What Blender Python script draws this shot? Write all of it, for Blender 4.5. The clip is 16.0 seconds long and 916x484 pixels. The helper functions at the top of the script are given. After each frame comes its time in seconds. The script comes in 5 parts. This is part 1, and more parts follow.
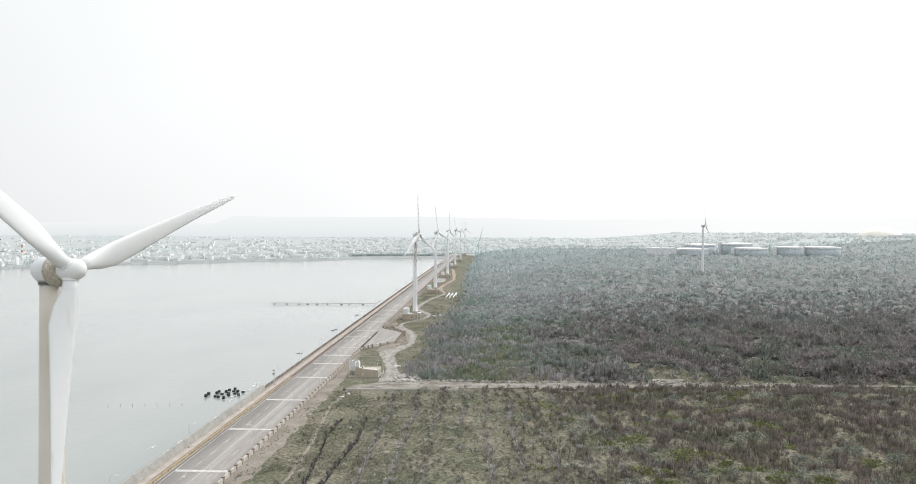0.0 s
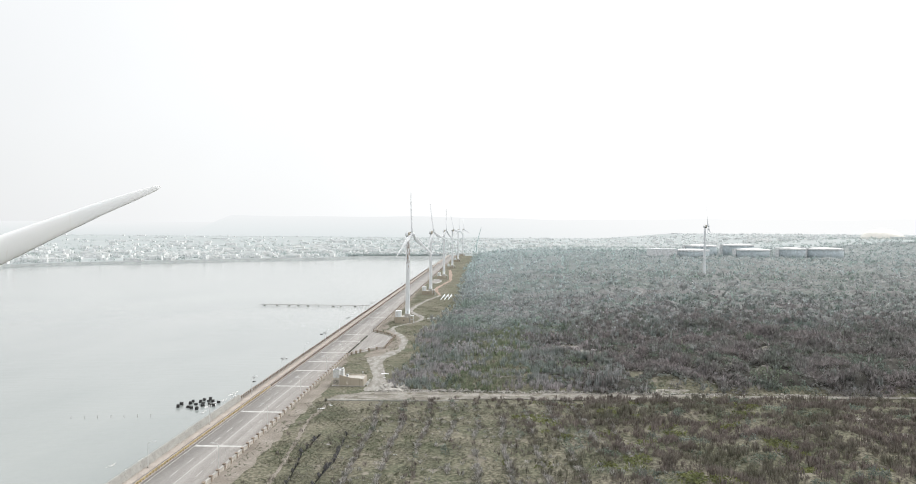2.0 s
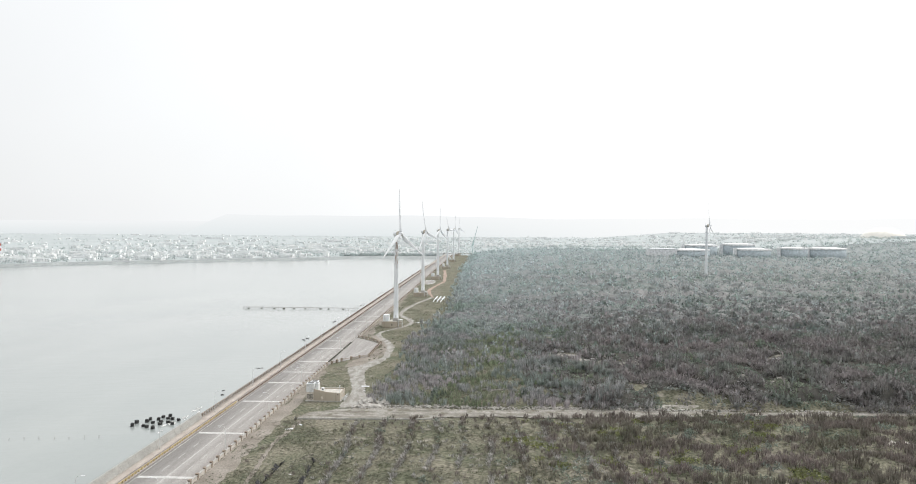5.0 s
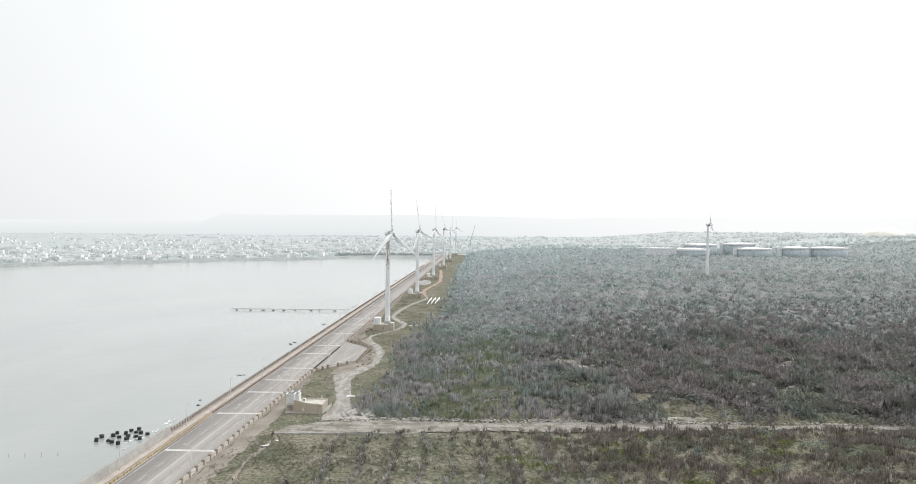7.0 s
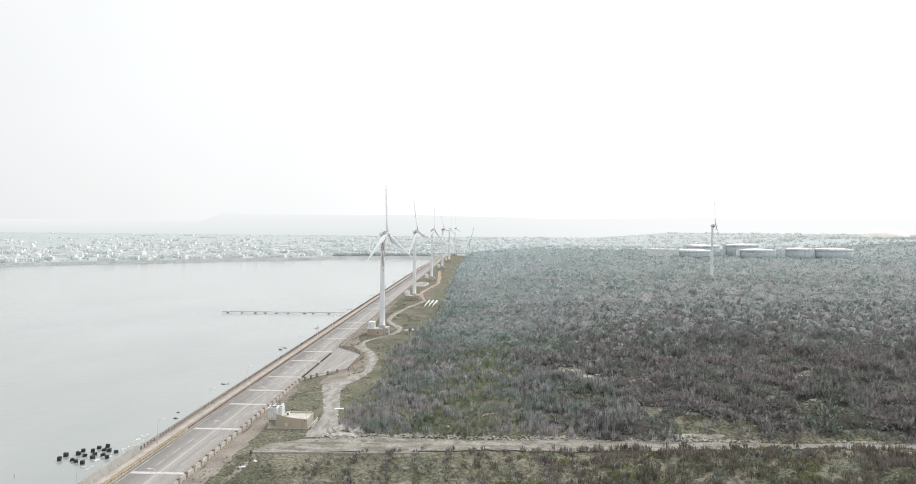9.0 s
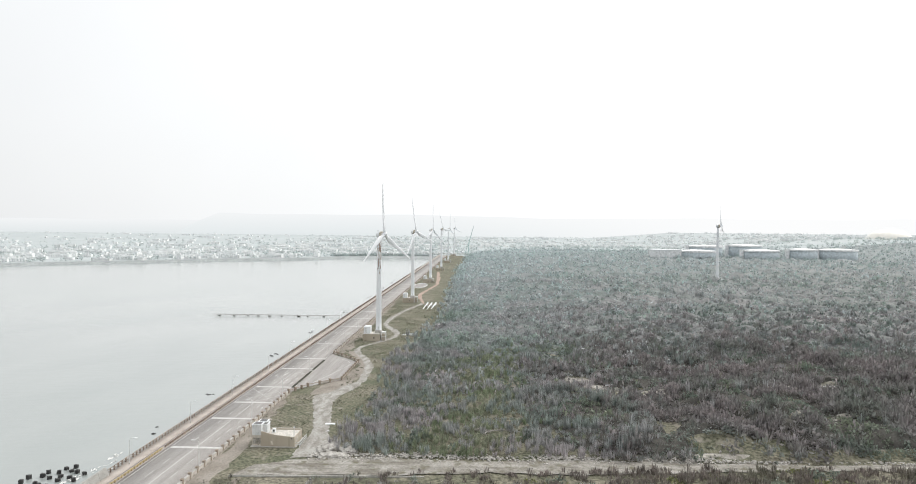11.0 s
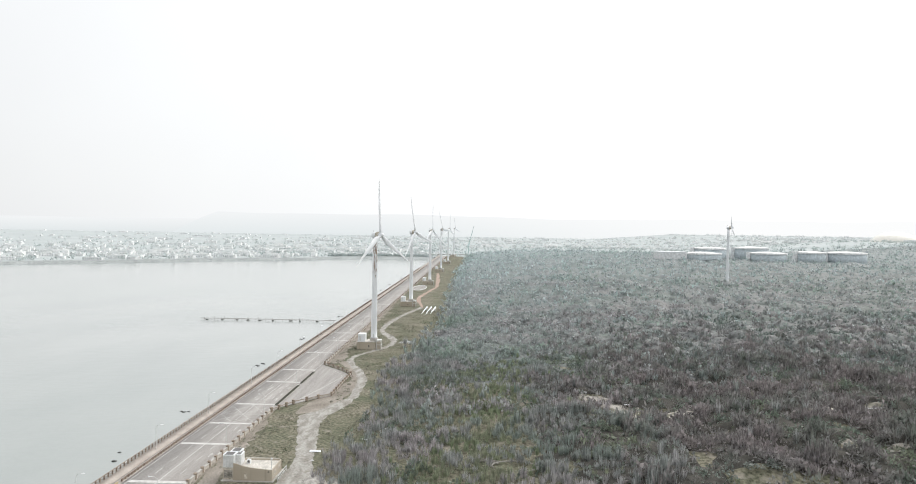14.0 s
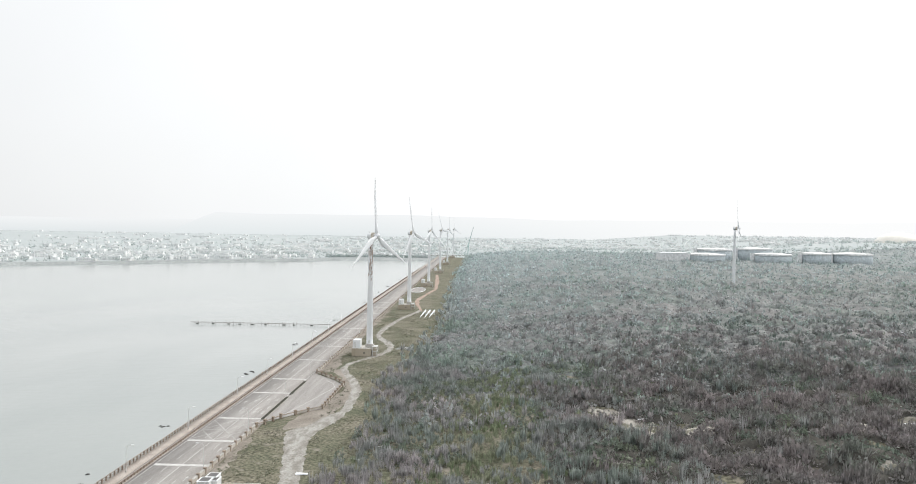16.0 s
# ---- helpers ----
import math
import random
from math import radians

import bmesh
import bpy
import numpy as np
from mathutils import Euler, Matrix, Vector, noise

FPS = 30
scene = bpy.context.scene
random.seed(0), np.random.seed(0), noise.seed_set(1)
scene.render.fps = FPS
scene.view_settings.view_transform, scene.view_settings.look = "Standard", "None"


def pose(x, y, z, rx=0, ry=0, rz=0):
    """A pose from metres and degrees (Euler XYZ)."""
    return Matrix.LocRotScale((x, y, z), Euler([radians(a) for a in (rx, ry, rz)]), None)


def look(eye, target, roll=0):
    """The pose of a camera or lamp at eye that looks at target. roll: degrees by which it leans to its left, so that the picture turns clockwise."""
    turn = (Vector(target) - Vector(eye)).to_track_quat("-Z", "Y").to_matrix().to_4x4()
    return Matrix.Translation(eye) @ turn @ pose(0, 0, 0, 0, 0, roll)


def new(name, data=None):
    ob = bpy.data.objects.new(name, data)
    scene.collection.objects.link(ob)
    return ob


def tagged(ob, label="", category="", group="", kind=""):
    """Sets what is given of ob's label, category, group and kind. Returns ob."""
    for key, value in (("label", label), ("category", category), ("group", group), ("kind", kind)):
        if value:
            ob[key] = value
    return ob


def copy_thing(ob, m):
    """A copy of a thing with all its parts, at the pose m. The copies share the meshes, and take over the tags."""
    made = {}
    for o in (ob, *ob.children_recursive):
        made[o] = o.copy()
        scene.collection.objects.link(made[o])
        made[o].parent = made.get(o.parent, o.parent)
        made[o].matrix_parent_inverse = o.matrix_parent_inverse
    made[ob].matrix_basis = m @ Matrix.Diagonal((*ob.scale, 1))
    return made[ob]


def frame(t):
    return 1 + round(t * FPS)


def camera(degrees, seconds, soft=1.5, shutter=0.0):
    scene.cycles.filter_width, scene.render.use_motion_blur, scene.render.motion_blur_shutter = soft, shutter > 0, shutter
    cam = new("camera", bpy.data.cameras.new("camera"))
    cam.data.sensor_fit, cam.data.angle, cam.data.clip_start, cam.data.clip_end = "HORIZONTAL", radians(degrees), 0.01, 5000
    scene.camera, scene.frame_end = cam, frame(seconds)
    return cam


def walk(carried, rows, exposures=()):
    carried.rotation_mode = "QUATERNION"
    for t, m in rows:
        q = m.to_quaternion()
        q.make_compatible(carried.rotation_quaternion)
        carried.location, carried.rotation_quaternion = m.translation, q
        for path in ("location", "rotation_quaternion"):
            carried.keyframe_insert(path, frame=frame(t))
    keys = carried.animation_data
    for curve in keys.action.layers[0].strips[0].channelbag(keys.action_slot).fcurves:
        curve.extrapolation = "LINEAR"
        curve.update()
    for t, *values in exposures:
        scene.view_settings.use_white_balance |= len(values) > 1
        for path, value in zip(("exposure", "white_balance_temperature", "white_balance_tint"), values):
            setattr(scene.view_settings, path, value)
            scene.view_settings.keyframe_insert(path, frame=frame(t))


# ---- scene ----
cam = camera(65.9, 16.0, 1.0)
PATH = [
    (0, (59.75, -599.256, 76.687), (59.672, -597.258, 76.651), 0.2),
    (0.5, (60.601, -593.588, 76.652), (60.524, -591.59, 76.615), 0.4),
    (1, (61.381, -587.94, 76.62), (61.304, -585.942, 76.583), 0.5),
    (1.5, (62.113, -582.337, 76.589), (62.037, -580.338, 76.553), 0.4),
    (2, (62.849, -576.767, 76.563), (62.773, -574.768, 76.527), 0.4),
    (2.5, (63.566, -571.299, 76.547), (63.492, -569.301, 76.511), 0.4),
    (3, (64.234, -565.933, 76.534), (64.161, -563.935, 76.498), 0.4),
    (3.5, (64.86, -560.662, 76.527), (64.789, -558.663, 76.491), 0.4),
    (4, (65.453, -555.433, 76.525), (65.382, -553.434, 76.488), 0.4),
    (6.5, (68.472, -529.172, 76.562), (68.407, -527.173, 76.523), 0.4),
    (7, (68.929, -523.812, 76.567), (68.865, -521.814, 76.527), 0.4),
    (7.5, (69.257, -518.352, 76.564), (69.193, -516.354, 76.525), 0.4),
    (8, (69.482, -512.819, 76.565), (69.419, -510.821, 76.526), 0.4),
    (8.5, (69.562, -507.258, 76.578), (69.499, -505.26, 76.54), 0.4),
    (9, (69.456, -501.726, 76.61), (69.393, -499.728, 76.571), 0.5),
    (11.5, (67.596, -474.43, 77.109), (67.537, -472.431, 77.069), 0.6),
    (12, (67.185, -468.854, 77.165), (67.126, -466.855, 77.124), 0.7),
    (12.5, (66.771, -463.211, 77.202), (66.712, -461.213, 77.163), 0.8),
    (13, (66.347, -457.542, 77.244), (66.288, -455.543, 77.204), 0.8),
    (13.5, (65.904, -451.925, 77.258), (65.847, -449.926, 77.22), 0.8),
    (14, (65.455, -446.399, 77.238), (65.397, -444.4, 77.199), 0.9),
    (14.5, (65.055, -440.926, 77.196), (64.999, -438.928, 77.158), 0.7),
    (15, (64.748, -435.456, 77.167), (64.693, -433.457, 77.129), 0.8),
    (15.5, (64.545, -429.975, 77.145), (64.49, -427.976, 77.109), 0.7),
    (16, (64.412, -424.49, 77.125), (64.356, -422.491, 77.088), 0.9),
]
walk(cam, [(t, look(eye, target, roll)) for t, eye, target, roll in PATH])

# ---- world, sun, exposure ----
scene.view_settings.exposure = 0.0
world = bpy.data.worlds.new("world")
scene.world = world
world.use_nodes = True
wt = world.node_tree
wt.nodes.clear()
sky = wt.nodes.new("ShaderNodeTexSky")
sky.sky_type, sky.sun_disc = "NISHITA", False
sky.sun_elevation, sky.sun_rotation = radians(45), radians(40)
sky.air_density, sky.dust_density = 1.0, 4.0
b_sky = wt.nodes.new("ShaderNodeBackground")
b_sky.inputs[1].default_value = 0.06
wt.links.new(sky.outputs[0], b_sky.inputs[0])
# the closed cloud deck: bright towards the veiled sun, a little greyer away from it
geo = wt.nodes.new("ShaderNodeTexCoord")
sunward = wt.nodes.new("ShaderNodeVectorMath")
sunward.operation = "DOT_PRODUCT"
sunward.inputs[1].default_value = (0.70, 0.38, 0.60)
wt.links.new(geo.outputs["Generated"], sunward.inputs[0])
mapr = wt.nodes.new("ShaderNodeMapRange")
mapr.inputs[1].default_value, mapr.inputs[2].default_value = -0.38, 0.5
mapr.inputs[3].default_value, mapr.inputs[4].default_value = 0.84, 1.25
wt.links.new(sunward.outputs["Value"], mapr.inputs[0])
cn = wt.nodes.new("ShaderNodeTexNoise")
cn.inputs["Scale"].default_value, cn.inputs["Detail"].default_value = 2.2, 5
wt.links.new(geo.outputs["Generated"], cn.inputs["Vector"])
cm = wt.nodes.new("ShaderNodeMapRange")
cm.inputs[1].default_value, cm.inputs[2].default_value = 0.3, 0.7
cm.inputs[3].default_value, cm.inputs[4].default_value = 0.97, 1.03
wt.links.new(cn.outputs["Fac"], cm.inputs[0])
mul = wt.nodes.new("ShaderNodeMath")
mul.operation = "MULTIPLY"
wt.links.new(mapr.outputs[0], mul.inputs[0])
wt.links.new(cm.outputs[0], mul.inputs[1])
b_cloud = wt.nodes.new("ShaderNodeBackground")
b_cloud.inputs[0].default_value = (0.985, 1.0, 1.01, 1)
wt.links.new(mul.outputs[0], b_cloud.inputs[1])
mixw = wt.nodes.new("ShaderNodeMixShader")
mixw.inputs[0].default_value = 0.88
wt.links.new(b_sky.outputs[0], mixw.inputs[1])
wt.links.new(b_cloud.outputs[0], mixw.inputs[2])
wo = wt.nodes.new("ShaderNodeOutputWorld")
wt.links.new(mixw.outputs[0], wo.inputs[0])

sun_data = bpy.data.lights.new("sun", "SUN")
sun_data.energy, sun_data.angle, sun_data.color = 1.9, radians(45), (1.0, 0.96, 0.9)
sun = new("sun", sun_data)
sun.matrix_world = look((270, 324, 420), (0, 0, 0))


# ---- materials ----
def node_mat(name, rough=0.7, metal=0.0, spec=0.3):
    m = bpy.data.materials.new(name)
    m.use_nodes = True
    nt = m.node_tree
    b = nt.nodes["Principled BSDF"]
    b.inputs["Roughness"].default_value = rough
    b.inputs["Metallic"].default_value = metal
    b.inputs["Specular IOR Level"].default_value = spec
    return m, nt, b


def noise_node(nt, scale, detail=4, stretch=(1, 1, 1)):
    g = nt.nodes.new("ShaderNodeNewGeometry")
    mp = nt.nodes.new("ShaderNodeMapping")
    mp.inputs["Scale"].default_value = stretch
    nt.links.new(g.outputs["Position"], mp.inputs["Vector"])
    n = nt.nodes.new("ShaderNodeTexNoise")
    n.inputs["Scale"].default_value, n.inputs["Detail"].default_value = scale, detail
    nt.links.new(mp.outputs[0], n.inputs["Vector"])
    return n.outputs["Fac"]


def ramp(nt, fac, stops):
    r = nt.nodes.new("ShaderNodeValToRGB")
    el = r.color_ramp.elements
    el[0].position, el[0].color = stops[0][0], (*stops[0][1], 1)
    el[1].position, el[1].color = stops[-1][0], (*stops[-1][1], 1)
    for p, c in stops[1:-1]:
        e = el.new(p)
        e.color = (*c, 1)
    nt.links.new(fac, r.inputs[0])
    return r.outputs[0]


def mix_col(nt, a, b, fac, mode="MIX"):
    x = nt.nodes.new("ShaderNodeMix")
    x.data_type, x.blend_type = "RGBA", mode
    for sock, val in ((x.inputs[0], fac), (x.inputs[6], a), (x.inputs[7], b)):
        if isinstance(val, (int, float)):
            sock.default_value = val
        elif isinstance(val, tuple):
            sock.default_value = (*val, 1)
        else:
            nt.links.new(val, sock)
    return x.outputs[2]


def bump(nt, b, height, strength=0.3, dist=0.1):
    n = nt.nodes.new("ShaderNodeBump")
    n.inputs["Strength"].default_value, n.inputs["Distance"].default_value = strength, dist
    nt.links.new(height, n.inputs["Height"])
    nt.links.new(n.outputs[0], b.inputs["Normal"])


def two_scale(name, dark, light, coarse, fine, rough=0.8, spec=0.3, bumpy=0.2, tint=None, stretch=(1, 1, 1), lo=0.35, hi=0.65):
    """Colour that wanders at a coarse and a fine scale, with a light relief."""
    m, nt, b = node_mat(name, rough, 0, spec)
    c = ramp(nt, noise_node(nt, coarse, 4, stretch), [(lo, dark), (hi, light)])
    f = noise_node(nt, fine, 6)
    g = ramp(nt, f, [(0.3, (0.72, 0.72, 0.72)), (0.7, (1.22, 1.22, 1.22))])
    c = mix_col(nt, c, g, 1.0, "MULTIPLY")
    if tint:
        t = ramp(nt, noise_node(nt, tint[1], 5), [(tint[2], (0, 0, 0)), (tint[3], (1, 1, 1))])
        c = mix_col(nt, c, tint[0], t)
    nt.links.new(c, b.inputs["Base Color"])
    bump(nt, b, f, bumpy, 0.05)
    return m


def smooth_paint(name, a, b2, streak, lo, hi):
    """Sprayed paint with faint upright weather streaks."""
    m, nt, b = node_mat(name, 0.4, 0, 0.4)
    c = ramp(nt, noise_node(nt, 0.08, 3), [(0.35, a), (0.65, b2)])
    t = ramp(nt, noise_node(nt, 0.9, 4, (1, 1, 0.06)), [(lo, (0, 0, 0)), (hi, (1, 1, 1))])
    c = mix_col(nt, c, streak, t)
    nt.links.new(c, b.inputs["Base Color"])
    return m


M = {}
M["asphalt"] = two_scale("asphalt", (0.305, 0.29, 0.277), (0.395, 0.378, 0.362), 0.12, 3.0, 0.85, 0.3, 0.15, ((0.29, 0.275, 0.265), 0.5, 0.6, 0.75), (3, 0.15, 1))
M["paint"] = two_scale("road_paint", (0.50, 0.495, 0.48), (0.68, 0.675, 0.66), 0.8, 6.0, 0.7, 0.3, 0.05)
M["walkway"] = two_scale("walkway_paving", (0.40, 0.355, 0.32), (0.49, 0.445, 0.405), 0.25, 3.0, 0.85, 0.2, 0.1)
M["cycle"] = two_scale("cycle_lane", (0.36, 0.33, 0.30), (0.44, 0.405, 0.375), 0.2, 3.0, 0.85, 0.2, 0.1, None, (3, 0.2, 1))
M["concrete"] = two_scale("concrete", (0.40, 0.385, 0.36), (0.56, 0.54, 0.51), 0.4, 4.0, 0.85, 0.3, 0.15, ((0.25, 0.23, 0.2), 0.9, 0.58, 0.8))
M["seawall"] = two_scale("sea_wall_concrete", (0.33, 0.325, 0.305), (0.41, 0.405, 0.385), 0.3, 3.0, 0.85, 0.3, 0.1, ((0.27, 0.26, 0.24), 0.5, 0.6, 0.85))
M["brownconc"] = two_scale("tinted_concrete", (0.24, 0.19, 0.15), (0.38, 0.32, 0.26), 0.6, 5.0, 0.85, 0.2, 0.15)
M["paleconc"] = two_scale("pale_panel_concrete", (0.52, 0.48, 0.43), (0.64, 0.60, 0.55), 0.6, 5.0, 0.85, 0.2, 0.1)
M["railbrown"] = two_scale("rail_brown", (0.20, 0.15, 0.12), (0.32, 0.26, 0.21), 0.8, 6.0, 0.7, 0.3, 0.1)
M["railyellow"] = two_scale("rail_yellow", (0.42, 0.33, 0.18), (0.56, 0.45, 0.26), 0.5, 6.0, 0.7, 0.3, 0.1, ((0.26, 0.2, 0.14), 0.9, 0.55, 0.75))
M["dirt"] = two_scale("dirt_track", (0.275, 0.26, 0.235), (0.42, 0.41, 0.385), 0.22, 1.3, 0.95, 0.1, 0.5, ((0.215, 0.195, 0.16), 0.35, 0.6, 0.78), (1.6, 0.5, 1), 0.38, 0.62)
M["gravel"] = two_scale("trodden_gravel", (0.205, 0.19, 0.165), (0.37, 0.355, 0.325), 0.16, 1.6, 0.95, 0.1, 0.5, ((0.165, 0.155, 0.115), 0.3, 0.52, 0.68), (0.6, 1.6, 1), 0.36, 0.62)
M["reddirt"] = two_scale("red_dirt", (0.36, 0.275, 0.23), (0.48, 0.385, 0.33), 0.1, 1.3, 0.95, 0.1, 0.4)
M["sand"] = two_scale("pale_sand", (0.34, 0.32, 0.285), (0.52, 0.495, 0.455), 0.15, 1.6, 0.95, 0.1, 0.4, ((0.2, 0.195, 0.155), 0.32, 0.48, 0.6))
M["rubble"] = two_scale("rubble", (0.36, 0.34, 0.31), (0.55, 0.53, 0.5), 0.8, 3.0, 0.95, 0.1, 0.4)
M["bare"] = two_scale("bare_verge", (0.25, 0.225, 0.195), (0.34, 0.31, 0.275), 0.1, 1.5, 0.95, 0.1, 0.3)
M["white"] = smooth_paint("white_paint", (0.80, 0.825, 0.85), (0.84, 0.855, 0.87), (0.64, 0.61, 0.56), 0.66, 0.95)
M["cream"] = smooth_paint("cream_tower_paint", (0.70, 0.655, 0.58), (0.77, 0.735, 0.67), (0.56, 0.47, 0.37), 0.58, 0.85)
M["stained"] = two_scale("stained_casing", (0.42, 0.37, 0.29), (0.66, 0.62, 0.55), 0.7, 2.5, 0.6, 0.3, 0.05)
M["rust"] = two_scale("rusty_paint", (0.20, 0.115, 0.065), (0.52, 0.43, 0.36), 1.1, 4.0, 0.75, 0.2, 0.1)
M["darkmetal"] = two_scale("dark_metal", (0.10, 0.10, 0.10), (0.16, 0.155, 0.15), 0.7, 4.0, 0.5, 0.4, 0.1)
M["blackrock"] = two_scale("wet_black_concrete", (0.022, 0.022, 0.022), (0.06, 0.06, 0.058), 1.0, 4.0, 0.6, 0.4, 0.5)
M["hedge"] = two_scale("clipped_dark_planting", (0.05, 0.05, 0.042), (0.10, 0.10, 0.08), 0.9, 5.0, 0.95, 0.1, 0.6)
M["blacknet"] = two_scale("black_netting", (0.03, 0.03, 0.032), (0.07, 0.07, 0.07), 1.0, 5.0, 0.9, 0.1, 0.5)
M["tan"] = smooth_paint("tan_render", (0.43, 0.375, 0.30), (0.50, 0.445, 0.365), (0.33, 0.285, 0.225), 0.55, 0.85)
M["roof"] = two_scale("flat_roof", (0.52, 0.50, 0.46), (0.66, 0.63, 0.58), 0.4, 3.0, 0.85, 0.2, 0.1)
M["galv"] = two_scale("galvanised_sheet", (0.64, 0.655, 0.655), (0.76, 0.77, 0.77), 0.5, 3.0, 0.5, 0.5, 0.05)
M["tanktop"] = two_scale("white_tank_steel", (0.80, 0.81, 0.82), (0.88, 0.88, 0.88), 0.02, 0.3, 0.5, 0.4, 0.0)
M["tankside"] = two_scale("grey_tank_steel", (0.47, 0.53, 0.56), (0.54, 0.60, 0.63), 0.02, 0.3, 0.6, 0.4, 0.0)
M["dome"] = smooth_paint("cream_dome_sheet", (0.80, 0.775, 0.71), (0.86, 0.835, 0.78), (0.74, 0.7, 0.62), 0.6, 0.9)
M["teal"] = two_scale("crane_green", (0.30, 0.45, 0.44), (0.42, 0.56, 0.55), 0.1, 1.0, 0.6, 0.3, 0.0)
# Wall and roof colours offset shade and flatten contrast, as haze would.
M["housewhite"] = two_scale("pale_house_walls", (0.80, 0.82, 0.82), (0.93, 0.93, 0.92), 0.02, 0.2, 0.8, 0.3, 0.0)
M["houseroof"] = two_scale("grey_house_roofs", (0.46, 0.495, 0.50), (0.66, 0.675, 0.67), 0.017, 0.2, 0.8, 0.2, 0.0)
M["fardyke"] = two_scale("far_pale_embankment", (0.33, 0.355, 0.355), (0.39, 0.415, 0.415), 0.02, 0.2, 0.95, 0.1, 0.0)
M["timber"] = two_scale("weathered_timber", (0.27, 0.255, 0.235), (0.42, 0.40, 0.375), 0.5, 4.0, 0.9, 0.2, 0.2)
# Window glass paled in its base colour to stand for haze.
M["glass"] = two_scale("haze_paled_window_glass", (0.42, 0.45, 0.46), (0.50, 0.53, 0.54), 0.5, 2.0, 0.15, 0.5, 0.0)
M["lampgrey"] = two_scale("pale_lamp_pole", (0.62, 0.63, 0.63), (0.74, 0.74, 0.74), 0.5, 3.0, 0.5, 0.4, 0.0)
M["red"] = two_scale("red_band_paint", (0.45, 0.12, 0.10), (0.55, 0.18, 0.14), 0.1, 1.0, 0.6, 0.3, 0.0)
M["surf"] = two_scale("surf_foam", (0.72, 0.72, 0.70), (0.9, 0.9, 0.88), 0.6, 3.0, 0.8, 0.2, 0.3)


def ground_material():
    m, nt, b = node_mat("coastal_ground", 0.92, 0, 0.25)
    grass = ramp(nt, noise_node(nt, 0.05, 6), [(0.34, (0.118, 0.128, 0.088)), (0.5, (0.158, 0.155, 0.116)), (0.66, (0.215, 0.20, 0.162))])
    fine = noise_node(nt, 0.9, 8)
    c = mix_col(nt, grass, ramp(nt, fine, [(0.34, (0.42, 0.44, 0.40)), (0.66, (1.5, 1.47, 1.42))]), 1.0, "MULTIPLY")
    bare = ramp(nt, noise_node(nt, 0.16, 6), [(0.60, (0, 0, 0)), (0.70, (1, 1, 1))])
    c = mix_col(nt, c, (0.29, 0.265, 0.225), bare)
    nt.links.new(c, b.inputs["Base Color"])
    bump(nt, b, fine, 0.6, 0.4)
    return m


def leaf_material(name, stops, big, small=0.35, ior=1.5, rough=0.55, thin=0.4):
    """Foliage: the hue wanders from stand to stand and from sprig to sprig; thin leaves let some light through."""
    m, nt, b = node_mat(name, rough, 0, 0.5)
    b.inputs["IOR"].default_value = ior
    c = ramp(nt, noise_node(nt, big, 5), stops)
    g = ramp(nt, noise_node(nt, small, 3), [(0.3, (0.7, 0.72, 0.7)), (0.7, (1.3, 1.28, 1.3))])
    c = mix_col(nt, c, g, 1.0, "MULTIPLY")
    gi = nt.nodes.new("ShaderNodeNewGeometry")
    r = ramp(nt, gi.outputs["Random Per Island"], [(0.0, (0.6, 0.6, 0.6)), (1.0, (1.4, 1.4, 1.4))])
    c = mix_col(nt, c, r, 1.0, "MULTIPLY")
    nt.links.new(c, b.inputs["Base Color"])
    tr = nt.nodes.new("ShaderNodeBsdfTranslucent")
    nt.links.new(c, tr.inputs["Color"])
    mx = nt.nodes.new("ShaderNodeMixShader")
    mx.inputs[0].default_value = thin
    nt.links.new(b.outputs[0], mx.inputs[1])
    nt.links.new(tr.outputs[0], mx.inputs[2])
    nt.links.new(mx.outputs[0], nt.nodes["Material Output"].inputs[0])
    return m


M["ground"] = ground_material()
M["casuarina"] = leaf_material("grey_feathery_foliage", [(0.36, (0.385, 0.36, 0.37)), (0.5, (0.325, 0.335, 0.335)), (0.62, (0.262, 0.305, 0.28))], 0.03, 0.35, 2.2, 0.7, 0.5)
M["brownleaf"] = leaf_material("brown_salt_burnt_foliage", [(0.36, (0.268, 0.243, 0.243)), (0.5, (0.23, 0.222, 0.217)), (0.64, (0.188, 0.208, 0.185))], 0.045, 0.35, 1.6, 0.7, 0.4)
M["greencas"] = leaf_material("green_feathery_foliage", [(0.36, (0.285, 0.30, 0.225)), (0.5, (0.265, 0.30, 0.205)), (0.62, (0.225, 0.275, 0.175))], 0.04, 0.35, 1.8, 0.7, 0.5)
M["bush"] = leaf_material("dark_green_foliage", [(0.36, (0.172, 0.20, 0.178)), (0.5, (0.165, 0.205, 0.167)), (0.64, (0.192, 0.22, 0.158))], 0.03, 0.35, 1.8)
# Base colour and gloss rise belt by belt, painting haze into the leaves.
M["hazeleaf"] = leaf_material("haze_lifted_grey_green_foliage", [(0.36, (0.385, 0.375, 0.385)), (0.5, (0.325, 0.365, 0.36)), (0.62, (0.27, 0.34, 0.30))], 0.03, 0.25, 2.8, 0.8, 0.5)
M["dusk"] = leaf_material("less_hazed_brown_green_foliage", [(0.36, (0.275, 0.255, 0.26)), (0.5, (0.23, 0.243, 0.242)), (0.62, (0.18, 0.225, 0.205))], 0.035, 0.3, 2.0, 0.7, 0.45)
